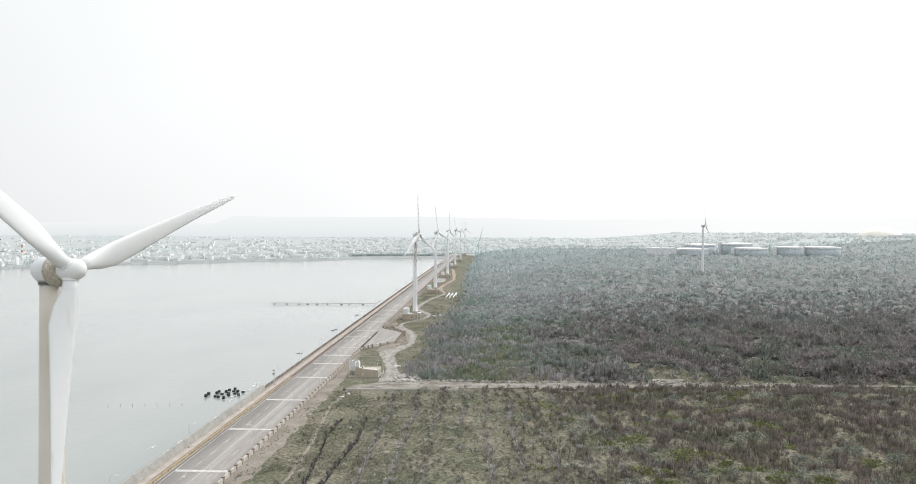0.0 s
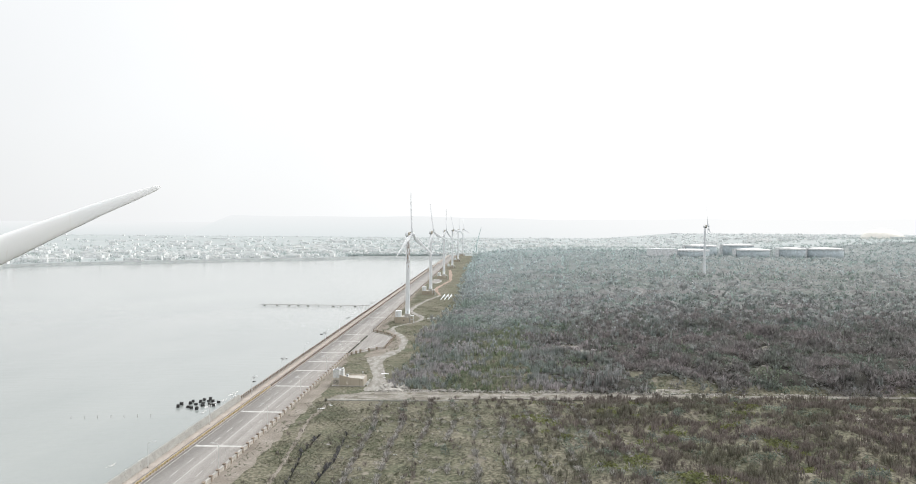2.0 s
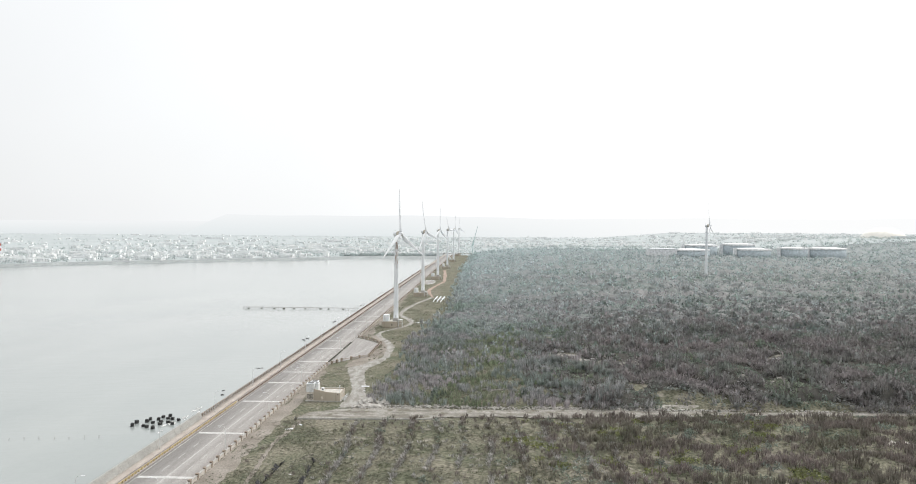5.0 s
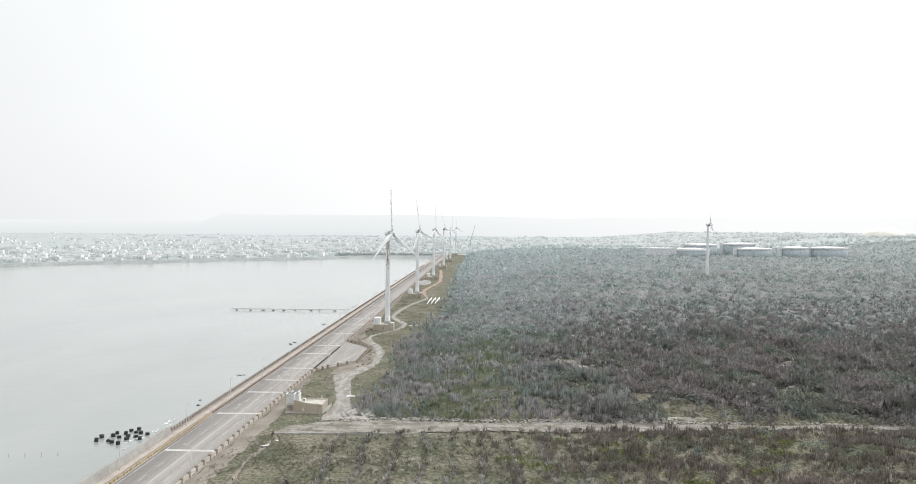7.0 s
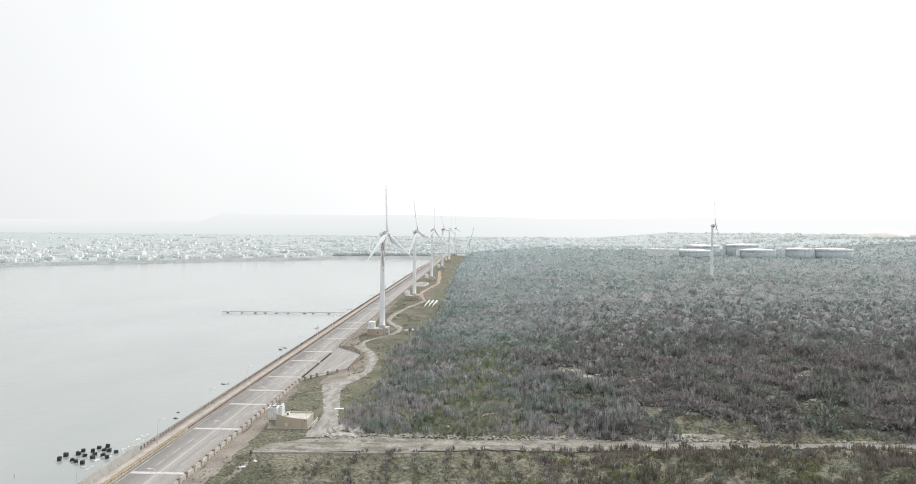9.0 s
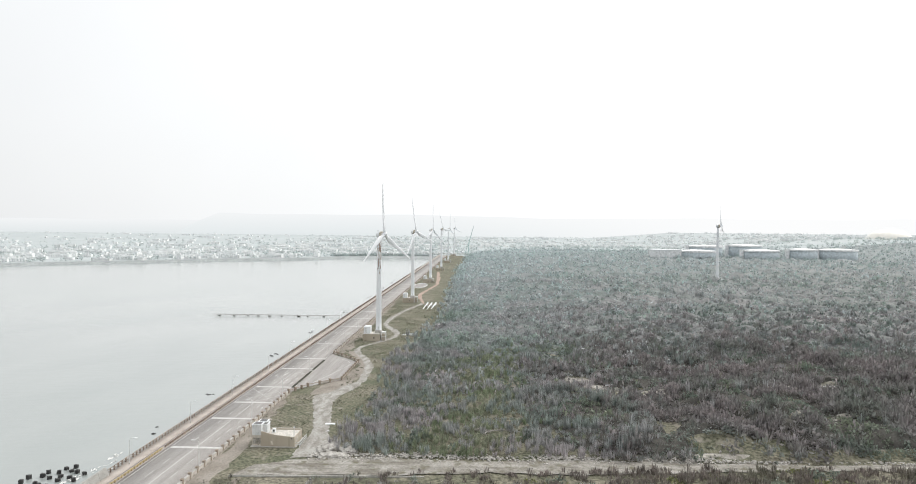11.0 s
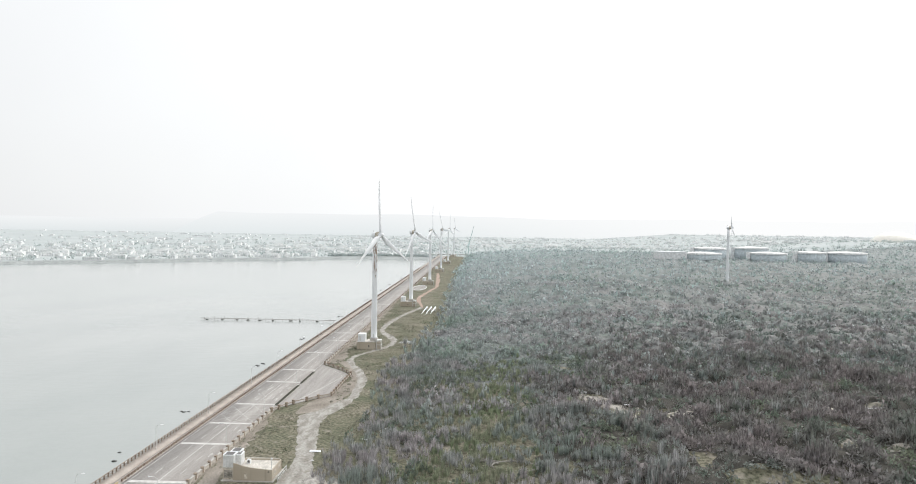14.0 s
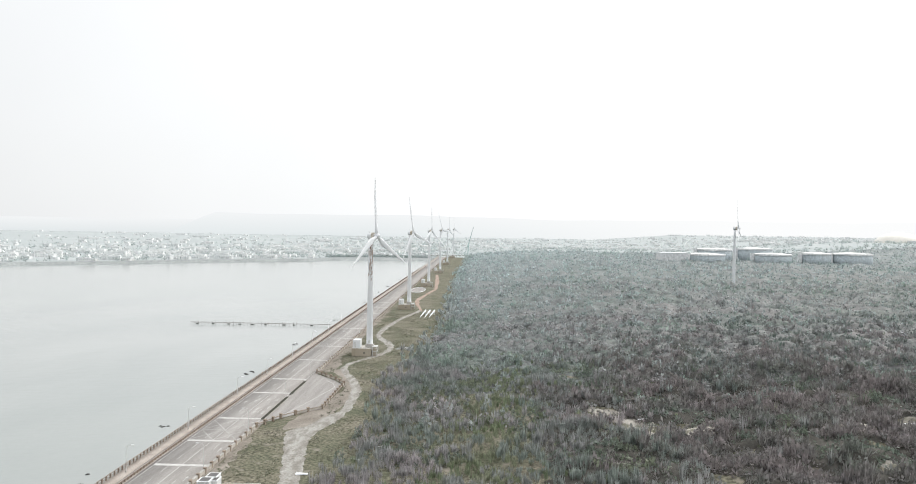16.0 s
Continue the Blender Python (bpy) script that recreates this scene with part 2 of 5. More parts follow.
M["hazeleaf2"] = leaf_material("haze_paled_grey_green_foliage", [(0.36, (0.40, 0.425, 0.44)), (0.5, (0.345, 0.405, 0.41)), (0.64, (0.30, 0.385, 0.365))], 0.022, 0.15, 3.3, 0.85, 0.5)
M["farleaf"] = leaf_material("haze_paled_woodland_foliage", [(0.36, (0.40, 0.46, 0.475)), (0.5, (0.365, 0.44, 0.45)), (0.64, (0.34, 0.43, 0.42))], 0.012, 0.1, 3.8, 0.9, 0.5)
# Town trees paled and made glossier to imitate haze over the far shore.
M["hazeleaf3"] = leaf_material("haze_paled_town_foliage", [(0.36, (0.38, 0.43, 0.435)), (0.5, (0.35, 0.415, 0.41)), (0.64, (0.36, 0.415, 0.395))], 0.006, 0.1, 6.0, 0.9, 0.5)


def canopy_material():
    """The closed top of the wood: haze is put into its colour, paler to the north, thinner inland."""
    m, nt, b = node_mat("canopy", 0.65, 0, 0.5)
    c = ramp(nt, noise_node(nt, 0.022, 5), [(0.36, (0.140, 0.132, 0.135)), (0.5, (0.112, 0.126, 0.126)), (0.62, (0.096, 0.122, 0.108))])
    f = noise_node(nt, 0.45, 7)
    c = mix_col(nt, c, ramp(nt, f, [(0.36, (0.35, 0.36, 0.36)), (0.64, (1.45, 1.44, 1.42))]), 1.0, "MULTIPLY")
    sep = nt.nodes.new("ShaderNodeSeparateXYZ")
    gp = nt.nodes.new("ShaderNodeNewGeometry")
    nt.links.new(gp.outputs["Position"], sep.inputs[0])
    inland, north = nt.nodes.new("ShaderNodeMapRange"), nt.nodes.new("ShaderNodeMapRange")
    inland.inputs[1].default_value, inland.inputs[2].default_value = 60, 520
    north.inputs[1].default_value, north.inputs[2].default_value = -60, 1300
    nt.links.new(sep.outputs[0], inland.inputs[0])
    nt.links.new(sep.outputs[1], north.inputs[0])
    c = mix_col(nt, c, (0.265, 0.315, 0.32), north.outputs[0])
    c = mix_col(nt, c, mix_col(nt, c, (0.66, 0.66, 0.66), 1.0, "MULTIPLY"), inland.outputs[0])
    nt.links.new(c, b.inputs["Base Color"])
    bump(nt, b, f, 0.4, 1.0)
    return m


M["canopy"] = canopy_material()
# Dark tone imitating the shade in the gaps of the mounded scrub.
M["under"] = two_scale("undergrowth_shade_tone", (0.06, 0.058, 0.052), (0.12, 0.115, 0.104), 0.25, 1.6, 0.95, 0.1, 0.6)
M["dryscrub"] = leaf_material("dry_twiggy_scrub", [(0.36, (0.215, 0.185, 0.172)), (0.5, (0.19, 0.168, 0.15)), (0.64, (0.165, 0.162, 0.125))], 0.03)
M["stalk"] = leaf_material("grey_dead_stalks", [(0.36, (0.33, 0.32, 0.305)), (0.5, (0.39, 0.38, 0.36)), (0.64, (0.31, 0.30, 0.28))], 0.1)
M["limebush"] = leaf_material("yellow_green_creeper", [(0.36, (0.19, 0.205, 0.085)), (0.5, (0.215, 0.23, 0.10)), (0.64, (0.175, 0.20, 0.09))], 0.1)
M["grass"] = leaf_material("short_grass", [(0.36, (0.145, 0.165, 0.10)), (0.5, (0.185, 0.185, 0.135)), (0.64, (0.22, 0.21, 0.17))], 0.06)


def water_material():
    m, nt, b = node_mat("turbid_sea", 0.12, 0, 0.5)
    c = ramp(nt, noise_node(nt, 0.012, 5, (1, 0.5, 1)), [(0.35, (0.30, 0.33, 0.322)), (0.65, (0.355, 0.38, 0.37))])
    nt.links.new(c, b.inputs["Base Color"])
    waves = noise_node(nt, 0.16, 7, (0.55, 1.5, 1))
    chop = noise_node(nt, 0.55, 6, (0.5, 1.6, 1))
    add = nt.nodes.new("ShaderNodeMath")
    add.operation = "MULTIPLY_ADD"
    add.inputs[1].default_value = 0.35
    nt.links.new(chop, add.inputs[0])
    nt.links.new(waves, add.inputs[2])
    bump(nt, b, add.outputs[0], 0.55, 0.22)
    return m


M["water"] = water_material()


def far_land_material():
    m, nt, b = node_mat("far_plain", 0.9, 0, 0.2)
    # Pale base colour carries the haze lying over the far plain.
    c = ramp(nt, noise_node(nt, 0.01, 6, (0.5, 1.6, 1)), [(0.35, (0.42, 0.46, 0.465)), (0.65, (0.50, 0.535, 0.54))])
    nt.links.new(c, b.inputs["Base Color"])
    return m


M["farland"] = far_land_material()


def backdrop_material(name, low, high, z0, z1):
    """Hills lost in mist: haze is put into a glowing colour, paler towards the crest and towards the bright side of the
    sky.
    """
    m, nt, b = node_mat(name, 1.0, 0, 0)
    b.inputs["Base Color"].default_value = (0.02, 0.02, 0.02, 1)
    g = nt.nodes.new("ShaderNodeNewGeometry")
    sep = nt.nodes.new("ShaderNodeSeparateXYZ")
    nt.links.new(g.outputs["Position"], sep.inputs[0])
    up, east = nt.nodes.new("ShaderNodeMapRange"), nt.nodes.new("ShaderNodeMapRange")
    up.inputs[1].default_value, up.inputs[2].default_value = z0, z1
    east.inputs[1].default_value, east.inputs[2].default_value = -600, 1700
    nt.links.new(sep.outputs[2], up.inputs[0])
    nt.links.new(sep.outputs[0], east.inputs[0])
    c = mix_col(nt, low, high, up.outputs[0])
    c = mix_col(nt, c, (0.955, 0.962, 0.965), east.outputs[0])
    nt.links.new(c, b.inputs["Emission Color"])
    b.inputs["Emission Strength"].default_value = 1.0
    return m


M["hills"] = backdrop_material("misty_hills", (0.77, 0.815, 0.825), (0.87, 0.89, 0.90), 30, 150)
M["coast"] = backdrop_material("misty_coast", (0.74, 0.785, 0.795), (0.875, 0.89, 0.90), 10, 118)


# ---- building helpers ----
def finish(name, bm, mat, smooth=False):
    me = bpy.data.meshes.new(name)
    bm.to_mesh(me)
    bm.free()
    me.materials.append(mat)
    if smooth:
        me.shade_smooth()
    return me


def part(name, bm, mat, parent, label="", smooth=False, m=None):
    ob = new(name, finish(name, bm, mat, smooth))
    ob.parent = parent
    if m is not None:
        ob.matrix_basis = m
    return tagged(ob, label)


def piece(name, me, parent, x, y, z, rz=0.0):
    ob = new(name, me)
    ob.parent = parent
    ob.matrix_basis = pose(x, y, z, 0, 0, rz)
    return ob


def thing(name, x, y, z, label, category, group="", rz=0.0, kind=""):
    ob = new(name)
    ob.empty_display_size = 0.2
    ob.matrix_basis = pose(x, y, z, 0, 0, rz)
    return tagged(ob, label, category, group, kind)


def box(bm, x0, x1, y0, y1, z0, z1, bevel=0.0):
    r = bmesh.ops.create_cube(bm, size=1.0)
    for v in r["verts"]:
        v.co = Vector(((x0 + x1) / 2 + v.co.x * (x1 - x0), (y0 + y1) / 2 + v.co.y * (y1 - y0), (z0 + z1) / 2 + v.co.z * (z1 - z0)))
    if bevel:
        edges = list({e for v in r["verts"] for e in v.link_edges})
        bmesh.ops.bevel(bm, geom=edges, offset=bevel, segments=1, affect="EDGES", clamp_overlap=True)
    return bm


def boxed(*a, bevel=0.0):
    return box(bmesh.new(), *a, bevel=bevel)


def tube(bm, p0, p1, r0, r1, seg=12, caps=True):
    p0, p1 = Vector(p0), Vector(p1)
    q = (p1 - p0).to_track_quat("Z", "Y")
    rings = []
    for p, r in ((p0, r0), (p1, r1)):
        rings.append([bm.verts.new(p + q @ Vector((r * math.cos(a), r * math.sin(a), 0))) for a in (2 * math.pi * i / seg for i in range(seg))])
    for i in range(seg):
        j = (i + 1) % seg
        bm.faces.new((rings[0][i], rings[0][j], rings[1][j], rings[1][i]))
    if caps:
        bm.faces.new(rings[0][::-1])
        bm.faces.new(rings[1])
    return bm


def lathe(bm, profile, seg=24, axis="Z"):
    """A closed turned body from (radius, height) pairs."""
    rings = []
    for r, h in profile:
        ring = []
        for i in range(seg):
            a = 2 * math.pi * i / seg
            c, s = r * math.cos(a), r * math.sin(a)
            ring.append(bm.verts.new((c, s, h) if axis == "Z" else (c, h, s)))
        rings.append(ring)
    for k in range(len(rings) - 1):
        for i in range(seg):
            j = (i + 1) % seg
            bm.faces.new((rings[k][i], rings[k][j], rings[k + 1][j], rings[k + 1][i]))
    bm.faces.new(rings[0][::-1])
    bm.faces.new(rings[-1])
    bmesh.ops.recalc_face_normals(bm, faces=bm.faces)
    return bm


def mesh_np(name, verts, faces, mat, label="", category="", kind="structure", parent=None):
    """One mesh from arrays: verts (n, 3), faces (m, k) with one k."""
    me = bpy.data.meshes.new(name)
    v, f = np.asarray(verts, np.float32), np.asarray(faces, np.int32)
    n, k = f.shape
    me.vertices.add(len(v))
    me.vertices.foreach_set("co", v.ravel())
    me.loops.add(n * k)
    me.loops.foreach_set("vertex_index", f.ravel())
    me.polygons.add(n)
    me.polygons.foreach_set("loop_start", np.arange(0, n * k, k, dtype=np.int32))
    me.update(calc_edges=True)
    me.materials.append(mat)
    ob = new(name, me)
    ob.parent = parent
    return tagged(ob, label, category, "", kind)


def sheet(name, left, right, z, mat, label, category, wobble=0.0, step=6.0, seed=1, kind="structure"):
    """A strip of ground cover between two lines given as (x, y) points, with uneven borders."""
    rng = np.random.default_rng(seed)

    def run(line):
        line = np.array(line, float)
        d = np.r_[0, np.cumsum(np.hypot(*np.diff(line, axis=0).T))]
        return lambda u: np.c_[np.interp(u * d[-1], d, line[:, 0]), np.interp(u * d[-1], d, line[:, 1])], d[-1]
    fl, dl = run(left)
    fr, dr = run(right)
    n = max(3, int(max(dl, dr) / step))
    u = np.linspace(0, 1, n)
    a, b = fl(u), fr(u)
    a, b = a + rng.normal(0, wobble, a.shape), b + rng.normal(0, wobble, b.shape)
    rows = [a + (b - a) * w for w in (0, 0.35, 0.65, 1)]
    v = np.vstack([np.c_[r, np.full(n, z) + (0.04 if 0 < k < 3 and wobble else 0)] for k, r in enumerate(rows)])
    f = [[k * n + i, (k + 1) * n + i, (k + 1) * n + i + 1, k * n + i + 1] for k in range(3) for i in range(n - 1)]
    ob = mesh_np(name, v, f, mat, label, category, kind)
    bm = bmesh.new()
    bm.from_mesh(ob.data)
    bmesh.ops.recalc_face_normals(bm, faces=bm.faces)
    if sum(fc.normal.z for fc in bm.faces) < 0:
        bmesh.ops.reverse_faces(bm, faces=bm.faces)
    bm.to_mesh(ob.data)
    bm.free()
    return ob


def blob(name, x, y, rx, ry, z, mat, label, category, seed, n=40, dome=0.1, follow=None):
    """A patch with a ragged outline, slightly domed."""
    rng = np.random.default_rng(seed)
    ph = rng.uniform(0, 6.28, 6)
    ang = np.linspace(0, 2 * np.pi, n, endpoint=False)
    rad = 1 + sum(0.32 / (k + 1) * np.sin((k + 2) * ang + ph[k]) for k in range(6))
    v, f = [(x, y, z + dome)], []
    for w, h in ((0.5, 0.8), (0.85, 0.4), (1.0, 0)):
        v += [(x + rx * w * r * math.cos(a), y + ry * w * r * math.sin(a), z + dome * h) for a, r in zip(ang, rad)]
    if follow:
        v = [(a, b, c - z + float(follow(np.array(a), np.array(b)))) for a, b, c in v]
    me = bpy.data.meshes.new(name)
    for i in range(n):
        j = (i + 1) % n
        f.append((0, 1 + i, 1 + j))
        for k in range(2):
            f.append((1 + k * n + i, 1 + (k + 1) * n + i, 1 + (k + 1) * n + j, 1 + k * n + j))
    me.from_pydata(v, [], f)
    me.materials.append(mat)
    return tagged(new(name, me), label, category, "", "structure")


# ---- ground, sea and distance ----
SHORE = np.array([(-5670, -1422), (-2362, -180), (-917, 759), (-828, 904), (-651, 1044), (-533, 1162), (-342, 1265), (-295, 1354), (-184, 1403), (-52, 1430)], float)


def shore_y(x):
    return np.interp(x, SHORE[:, 0], SHORE[:, 1])


def land_z(x, y):
    """Height of the land: level by the road, gently hummocky under the scrub, rising far inland."""
    hum = 0.9 * np.sin(x * 0.055 + 1.3 * np.sin(y * 0.031)) * np.sin(y * 0.047 + 0.8) + 0.5 * np.sin(x * 0.13 + y * 0.11)
    w = np.clip((x - 25) / 60, 0, 1) * np.clip((1500 - y) / 400, 0, 1)
    far = np.clip((y - 1500) / 2500, 0, 1) * 22
    mound = (1.4 + 1.5 * np.clip((x - 95) / 50, 0, 1)) * np.abs(np.sin(x * 0.105 + 1.1 * np.sin(y * 0.05)) * np.sin(y * 0.16 + 0.9 * np.sin(x * 0.06)))
    rise = 5.0 * np.clip((x - 40) / 190, 0, 1) * np.clip((y + 262) / 60, 0, 1) + 9.0 * np.clip((y - 50) / 800, 0, 1) * np.clip((x - 30) / 120, 0, 1)
    flat = np.clip((np.abs(y + 253) - 9) / 14, 0, 1)
    z = w * flat * (hum + 0.9 + mound) + rise * flat * np.clip((2300 - y) / 500, 0, 1) + far
    z = z + 38 * np.clip((x - 800) / 500, 0, 1) * np.clip((y - 1150) / 450, 0, 1)
    sea = (x < -46.5) & (y < shore_y(x))
    bank = (x < -46.5) & (y >= shore_y(x))
    return np.where(sea, -9.0, np.where(bank, np.minimum(-3.5 + (y - shore_y(x)) * 0.012, 0) + far, z - 0.02))


gx = np.unique(np.r_[np.linspace(-6500, -1100, 28), np.linspace(-1100, -60, 60), -46.6, -46.4, np.linspace(-45, 20, 14), np.linspace(20, 420, 90), np.linspace(420, 1400, 50), np.linspace(1400, 6500, 26)])
gy = np.unique(np.r_[np.linspace(-3000, -520, 14), np.linspace(-520, 300, 150), np.linspace(300, 1700, 110), np.linspace(1700, 4400, 40)])
GX, GY = np.meshgrid(gx, gy)
GV = np.c_[GX.ravel(), GY.ravel(), land_z(GX, GY).ravel()]
nx, ny = len(gx), len(gy)
ii = (np.arange(ny - 1)[:, None] * nx + np.arange(nx - 1)[None, :]).ravel()
GF = np.c_[ii, ii + 1, ii + nx + 1, ii + nx]
ground = mesh_np("ground", GV, GF, M["ground"], "grassy sandy coastal ground with hummocks", "ground")
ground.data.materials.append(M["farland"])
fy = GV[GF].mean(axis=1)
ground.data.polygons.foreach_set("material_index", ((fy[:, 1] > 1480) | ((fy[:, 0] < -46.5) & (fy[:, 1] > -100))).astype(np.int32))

mesh_np("water", [(-6500, -3000, -5), (-46.2, -3000, -5), (-46.2, 1700, -5), (-6500, 1700, -5)], [(0, 1, 2, 3)], M["water"],
        "pale grey turbid sea with small waves", "sea")


def ridge(name, dist, x0, x1, base, height, seed, mat, label, ramp_in=0.05):
    xs = np.linspace(x0, x1, 160)
    rng = np.random.default_rng(seed)
    ph = rng.uniform(0, 6.28, 5)
    u = (xs - x0) / (x1 - x0)
    h = height * (0.92 + 0.035 * np.sin(u * 9 + ph[0]) + 0.025 * np.sin(u * 23 + ph[1]) + 0.012 * np.sin(u * 61 + ph[2]))
    h = h * np.clip(u / ramp_in, 0.02, 1) ** 0.7
    n = len(xs)
    v = np.vstack([np.c_[xs, np.full(n, dist), np.full(n, base)], np.c_[xs, np.full(n, dist + 90), base + h], np.c_[xs, np.full(n, dist + 160), np.full(n, base)]])
    f = [[k * n + i, k * n + i + 1, (k + 1) * n + i + 1, (k + 1) * n + i] for k in range(2) for i in range(n - 1)]
    mesh_np(name, v, f, mat, label, "hills", "structure")


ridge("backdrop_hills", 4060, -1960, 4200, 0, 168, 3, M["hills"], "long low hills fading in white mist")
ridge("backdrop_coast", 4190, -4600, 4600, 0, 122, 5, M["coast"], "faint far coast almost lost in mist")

# ---- road, walkway, sea wall ----
Y0, Y1 = -640.0, 1600.0


def slab(name, x0, x1, y0, y1, z0, z1, mat, label, category):
    n = max(2, int((y1 - y0) / 12))
    ys = np.linspace(y0, y1, n)
    v = np.vstack([np.c_[np.full(n, x), ys, np.full(n, z)] for x, z in ((x0, z0), (x0, z1), (x1, z1), (x1, z0))])
    f = [[k * n + i, k * n + i + 1, (k + 1) * n + i + 1, (k + 1) * n + i] for k in range(3) for i in range(n - 1)]
    return mesh_np(name, v, [r[::-1] for r in f], mat, label, category)


slab("road", -39.2, -20.2, Y0, Y1, -0.5, 0.10, M["asphalt"], "four-lane grey worn asphalt coastal road", "road")
slab("pavement", -45.4, -41.6, Y0, Y1, -0.5, 0.26, M["walkway"], "pinkish paved seaside walkway", "walkway")
slab("cycle_path", -41.6, -39.2, Y0, Y1, -0.5, 0.20, M["cycle"], "brown-grey cycle path beside the walkway", "path")
slab("verge", -20.2, -18.2, Y0, Y1, -0.5, 0.06, M["bare"], "bare sandy verge under the road balustrade", "verge")

# sloping sea face of the dyke
n = 160
ys = np.linspace(Y0, Y1, n)
v = np.vstack([np.c_[np.full(n, x), ys, np.full(n, z)] for x, z in ((-52.5, -7.0), (-47.0, -1.0), (-46.7, 0.2), (-45.2, 0.2))])
f = [[k * n + i, (k + 1) * n + i, (k + 1) * n + i + 1, k * n + i + 1] for k in range(3) for i in range(n - 1)]
mesh_np("dyke", v, [r[::-1] for r in f], M["seawall"], "sloping concrete sea dyke", "dyke")

# markings
marks = thing("road_marking", -28.5, 0, 0.106, "worn white lane lines and crossbars on asphalt", "road marking", "", 0, "structure")


def paint_rect(x0, x1, y0, y1, name="stripe"):
    bm = bmesh.new()
    lift = 0.006 if name == "crossbar" else 0.0
    box(bm, x0 + 28.5, x1 + 28.5, y0, y1, lift, lift + 0.012)
    part(name, bm, M["paint"], marks)


CROSS = (-427, -380.8, -334.2, -287.6, -239.4, -202, -176, -146, -102, -72, -20, 28, 62, 110, 160, 205, 255, 300, 350, 410, 470)
for yc in CROSS:
    paint_rect(-37.9, -21.0, yc - 0.9, yc + 0.9, "crossbar")
for x in (-38.1, -29.3, -20.9):
    for a in range(-480, 1000, 80):
        paint_rect(x - 0.11, x + 0.11, a, a + 80, "line")
dash = finish("dash", boxed(-0.09, 0.09, -2.6, 2.6, 0, 0.012), M["paint"])
for x in (-33.1, -25.3):
    for k in range(75):
        y = -470 + k * 12.0
        if not any(abs(y - c) < 4 for c in CROSS):
            piece("dash", dash, marks, x + 28.5, y, 0)
# crossed box before the lay-by, worn lane lettering as bars, direction arrows
for lift, (xa, ya, xb, yb) in enumerate(((-38, -174.5, -21.2, -150), (-38, -150, -21.2, -174.5), (-38, -162, -29.5, -148), (-29.5, -175, -21.2, -162), (-38, -163, -29.5, -175), (-29.5, -148, -21.2, -161), (-38, -162.5, -21.2, -162.5))):
    L = math.hypot(xb - xa, yb - ya)
    part("hatch", boxed(-0.09, 0.09, -L / 2, L / 2, 0, 0.012), M["paint"], marks, m=pose((xa + xb) / 2 + 28.5, (ya + yb) / 2, 0.010 + 0.004 * lift, 0, 0, -math.degrees(math.atan2(xb - xa, yb - ya))))
bar = finish("letter_bar", boxed(-0.55, 0.55, -0.28, 0.28, 0, 0.012), M["paint"])
for x in (-31.6, -27.2, -23.2):
    for y in (-138, -136.6, -135.2, -116, -114.6, -113.2):
        piece("letter_bar", bar, marks, x + 28.5, y, 0)
for x, y in ((-35.8, -120), (-32, -118), (-27.3, -131), (-23.2, -128), (-23.0, -186), (-23.0, -214)):
    bm = bmesh.new()
    box(bm, -0.14, 0.14, -2.2, 0.6, 0, 0.012)
    tri = [bm.verts.new(p) for p in ((-0.6, 0.4, 0.012), (0.6, 0.4, 0.012), (0, 2.2, 0.012))]
    bm.faces.new(tri)
    part("arrow", bm, M["paint"], marks, m=pose(x + 28.5, y, 0))

# ---- lay-by ----
LAY = [(-20.2, -158), (-18, -150), (-13.4, -144), (-9.7, -138.5), (-5.6, -133.5), (-1.0, -128.6), (-0.6, -82), (-6.4, -72.5), (-20.2, -56.5)]
bm = bmesh.new()
top = [bm.verts.new((x, y, 0.11)) for x, y in LAY]
fc = bm.faces.new(top)
if fc.normal.z < 0:
    fc.normal_flip()
r = bmesh.ops.extrude_face_region(bm, geom=[fc])
for g in r["geom"]:
    if isinstance(g, bmesh.types.BMVert):
        g.co.z = -0.4
bmesh.ops.recalc_face_normals(bm, faces=bm.faces)
lay = new("lay_by", finish("lay_by", bm, M["asphalt"]))
tagged(lay, "grey asphalt bus lay-by beside the road", "lay-by", "", "structure")
island = thing("traffic_island", -20.0, -102, 0.1, "long low dark planted kerb island", "traffic island")
for a, b in ((-46, -8), (-4, 24)):
    part("kerb", boxed(-0.75, 0.75, a, b, -0.1, 0.28, bevel=0.05), M["concrete"], island)
    part("soil", boxed(-0.62, 0.62, a + 0.3, b - 0.3, 0.2, 0.5, bevel=0.1), M["hedge"], island)
laymark = thing("lay_by_marking", -8, -105, 0.112, "white curved guide line on asphalt", "road marking", "", 0, "structure")
pts = [(-13.5, -138), (-9, -118), (-5, -98), (-3.2, -88), (-5.5, -80), (-11, -72)]
for (xa, ya), (xb, yb) in zip(pts, pts[1:]):
    L = math.hypot(xb - xa, yb - ya)
    part("line", boxed(-0.12, 0.12, -L / 2, L / 2, 0, 0.012), M["paint"], laymark, m=pose((xa + xb) / 2 + 8, (ya + yb) / 2 + 105, 0, 0, 0, -math.degrees(math.atan2(xb - xa, yb - ya))))

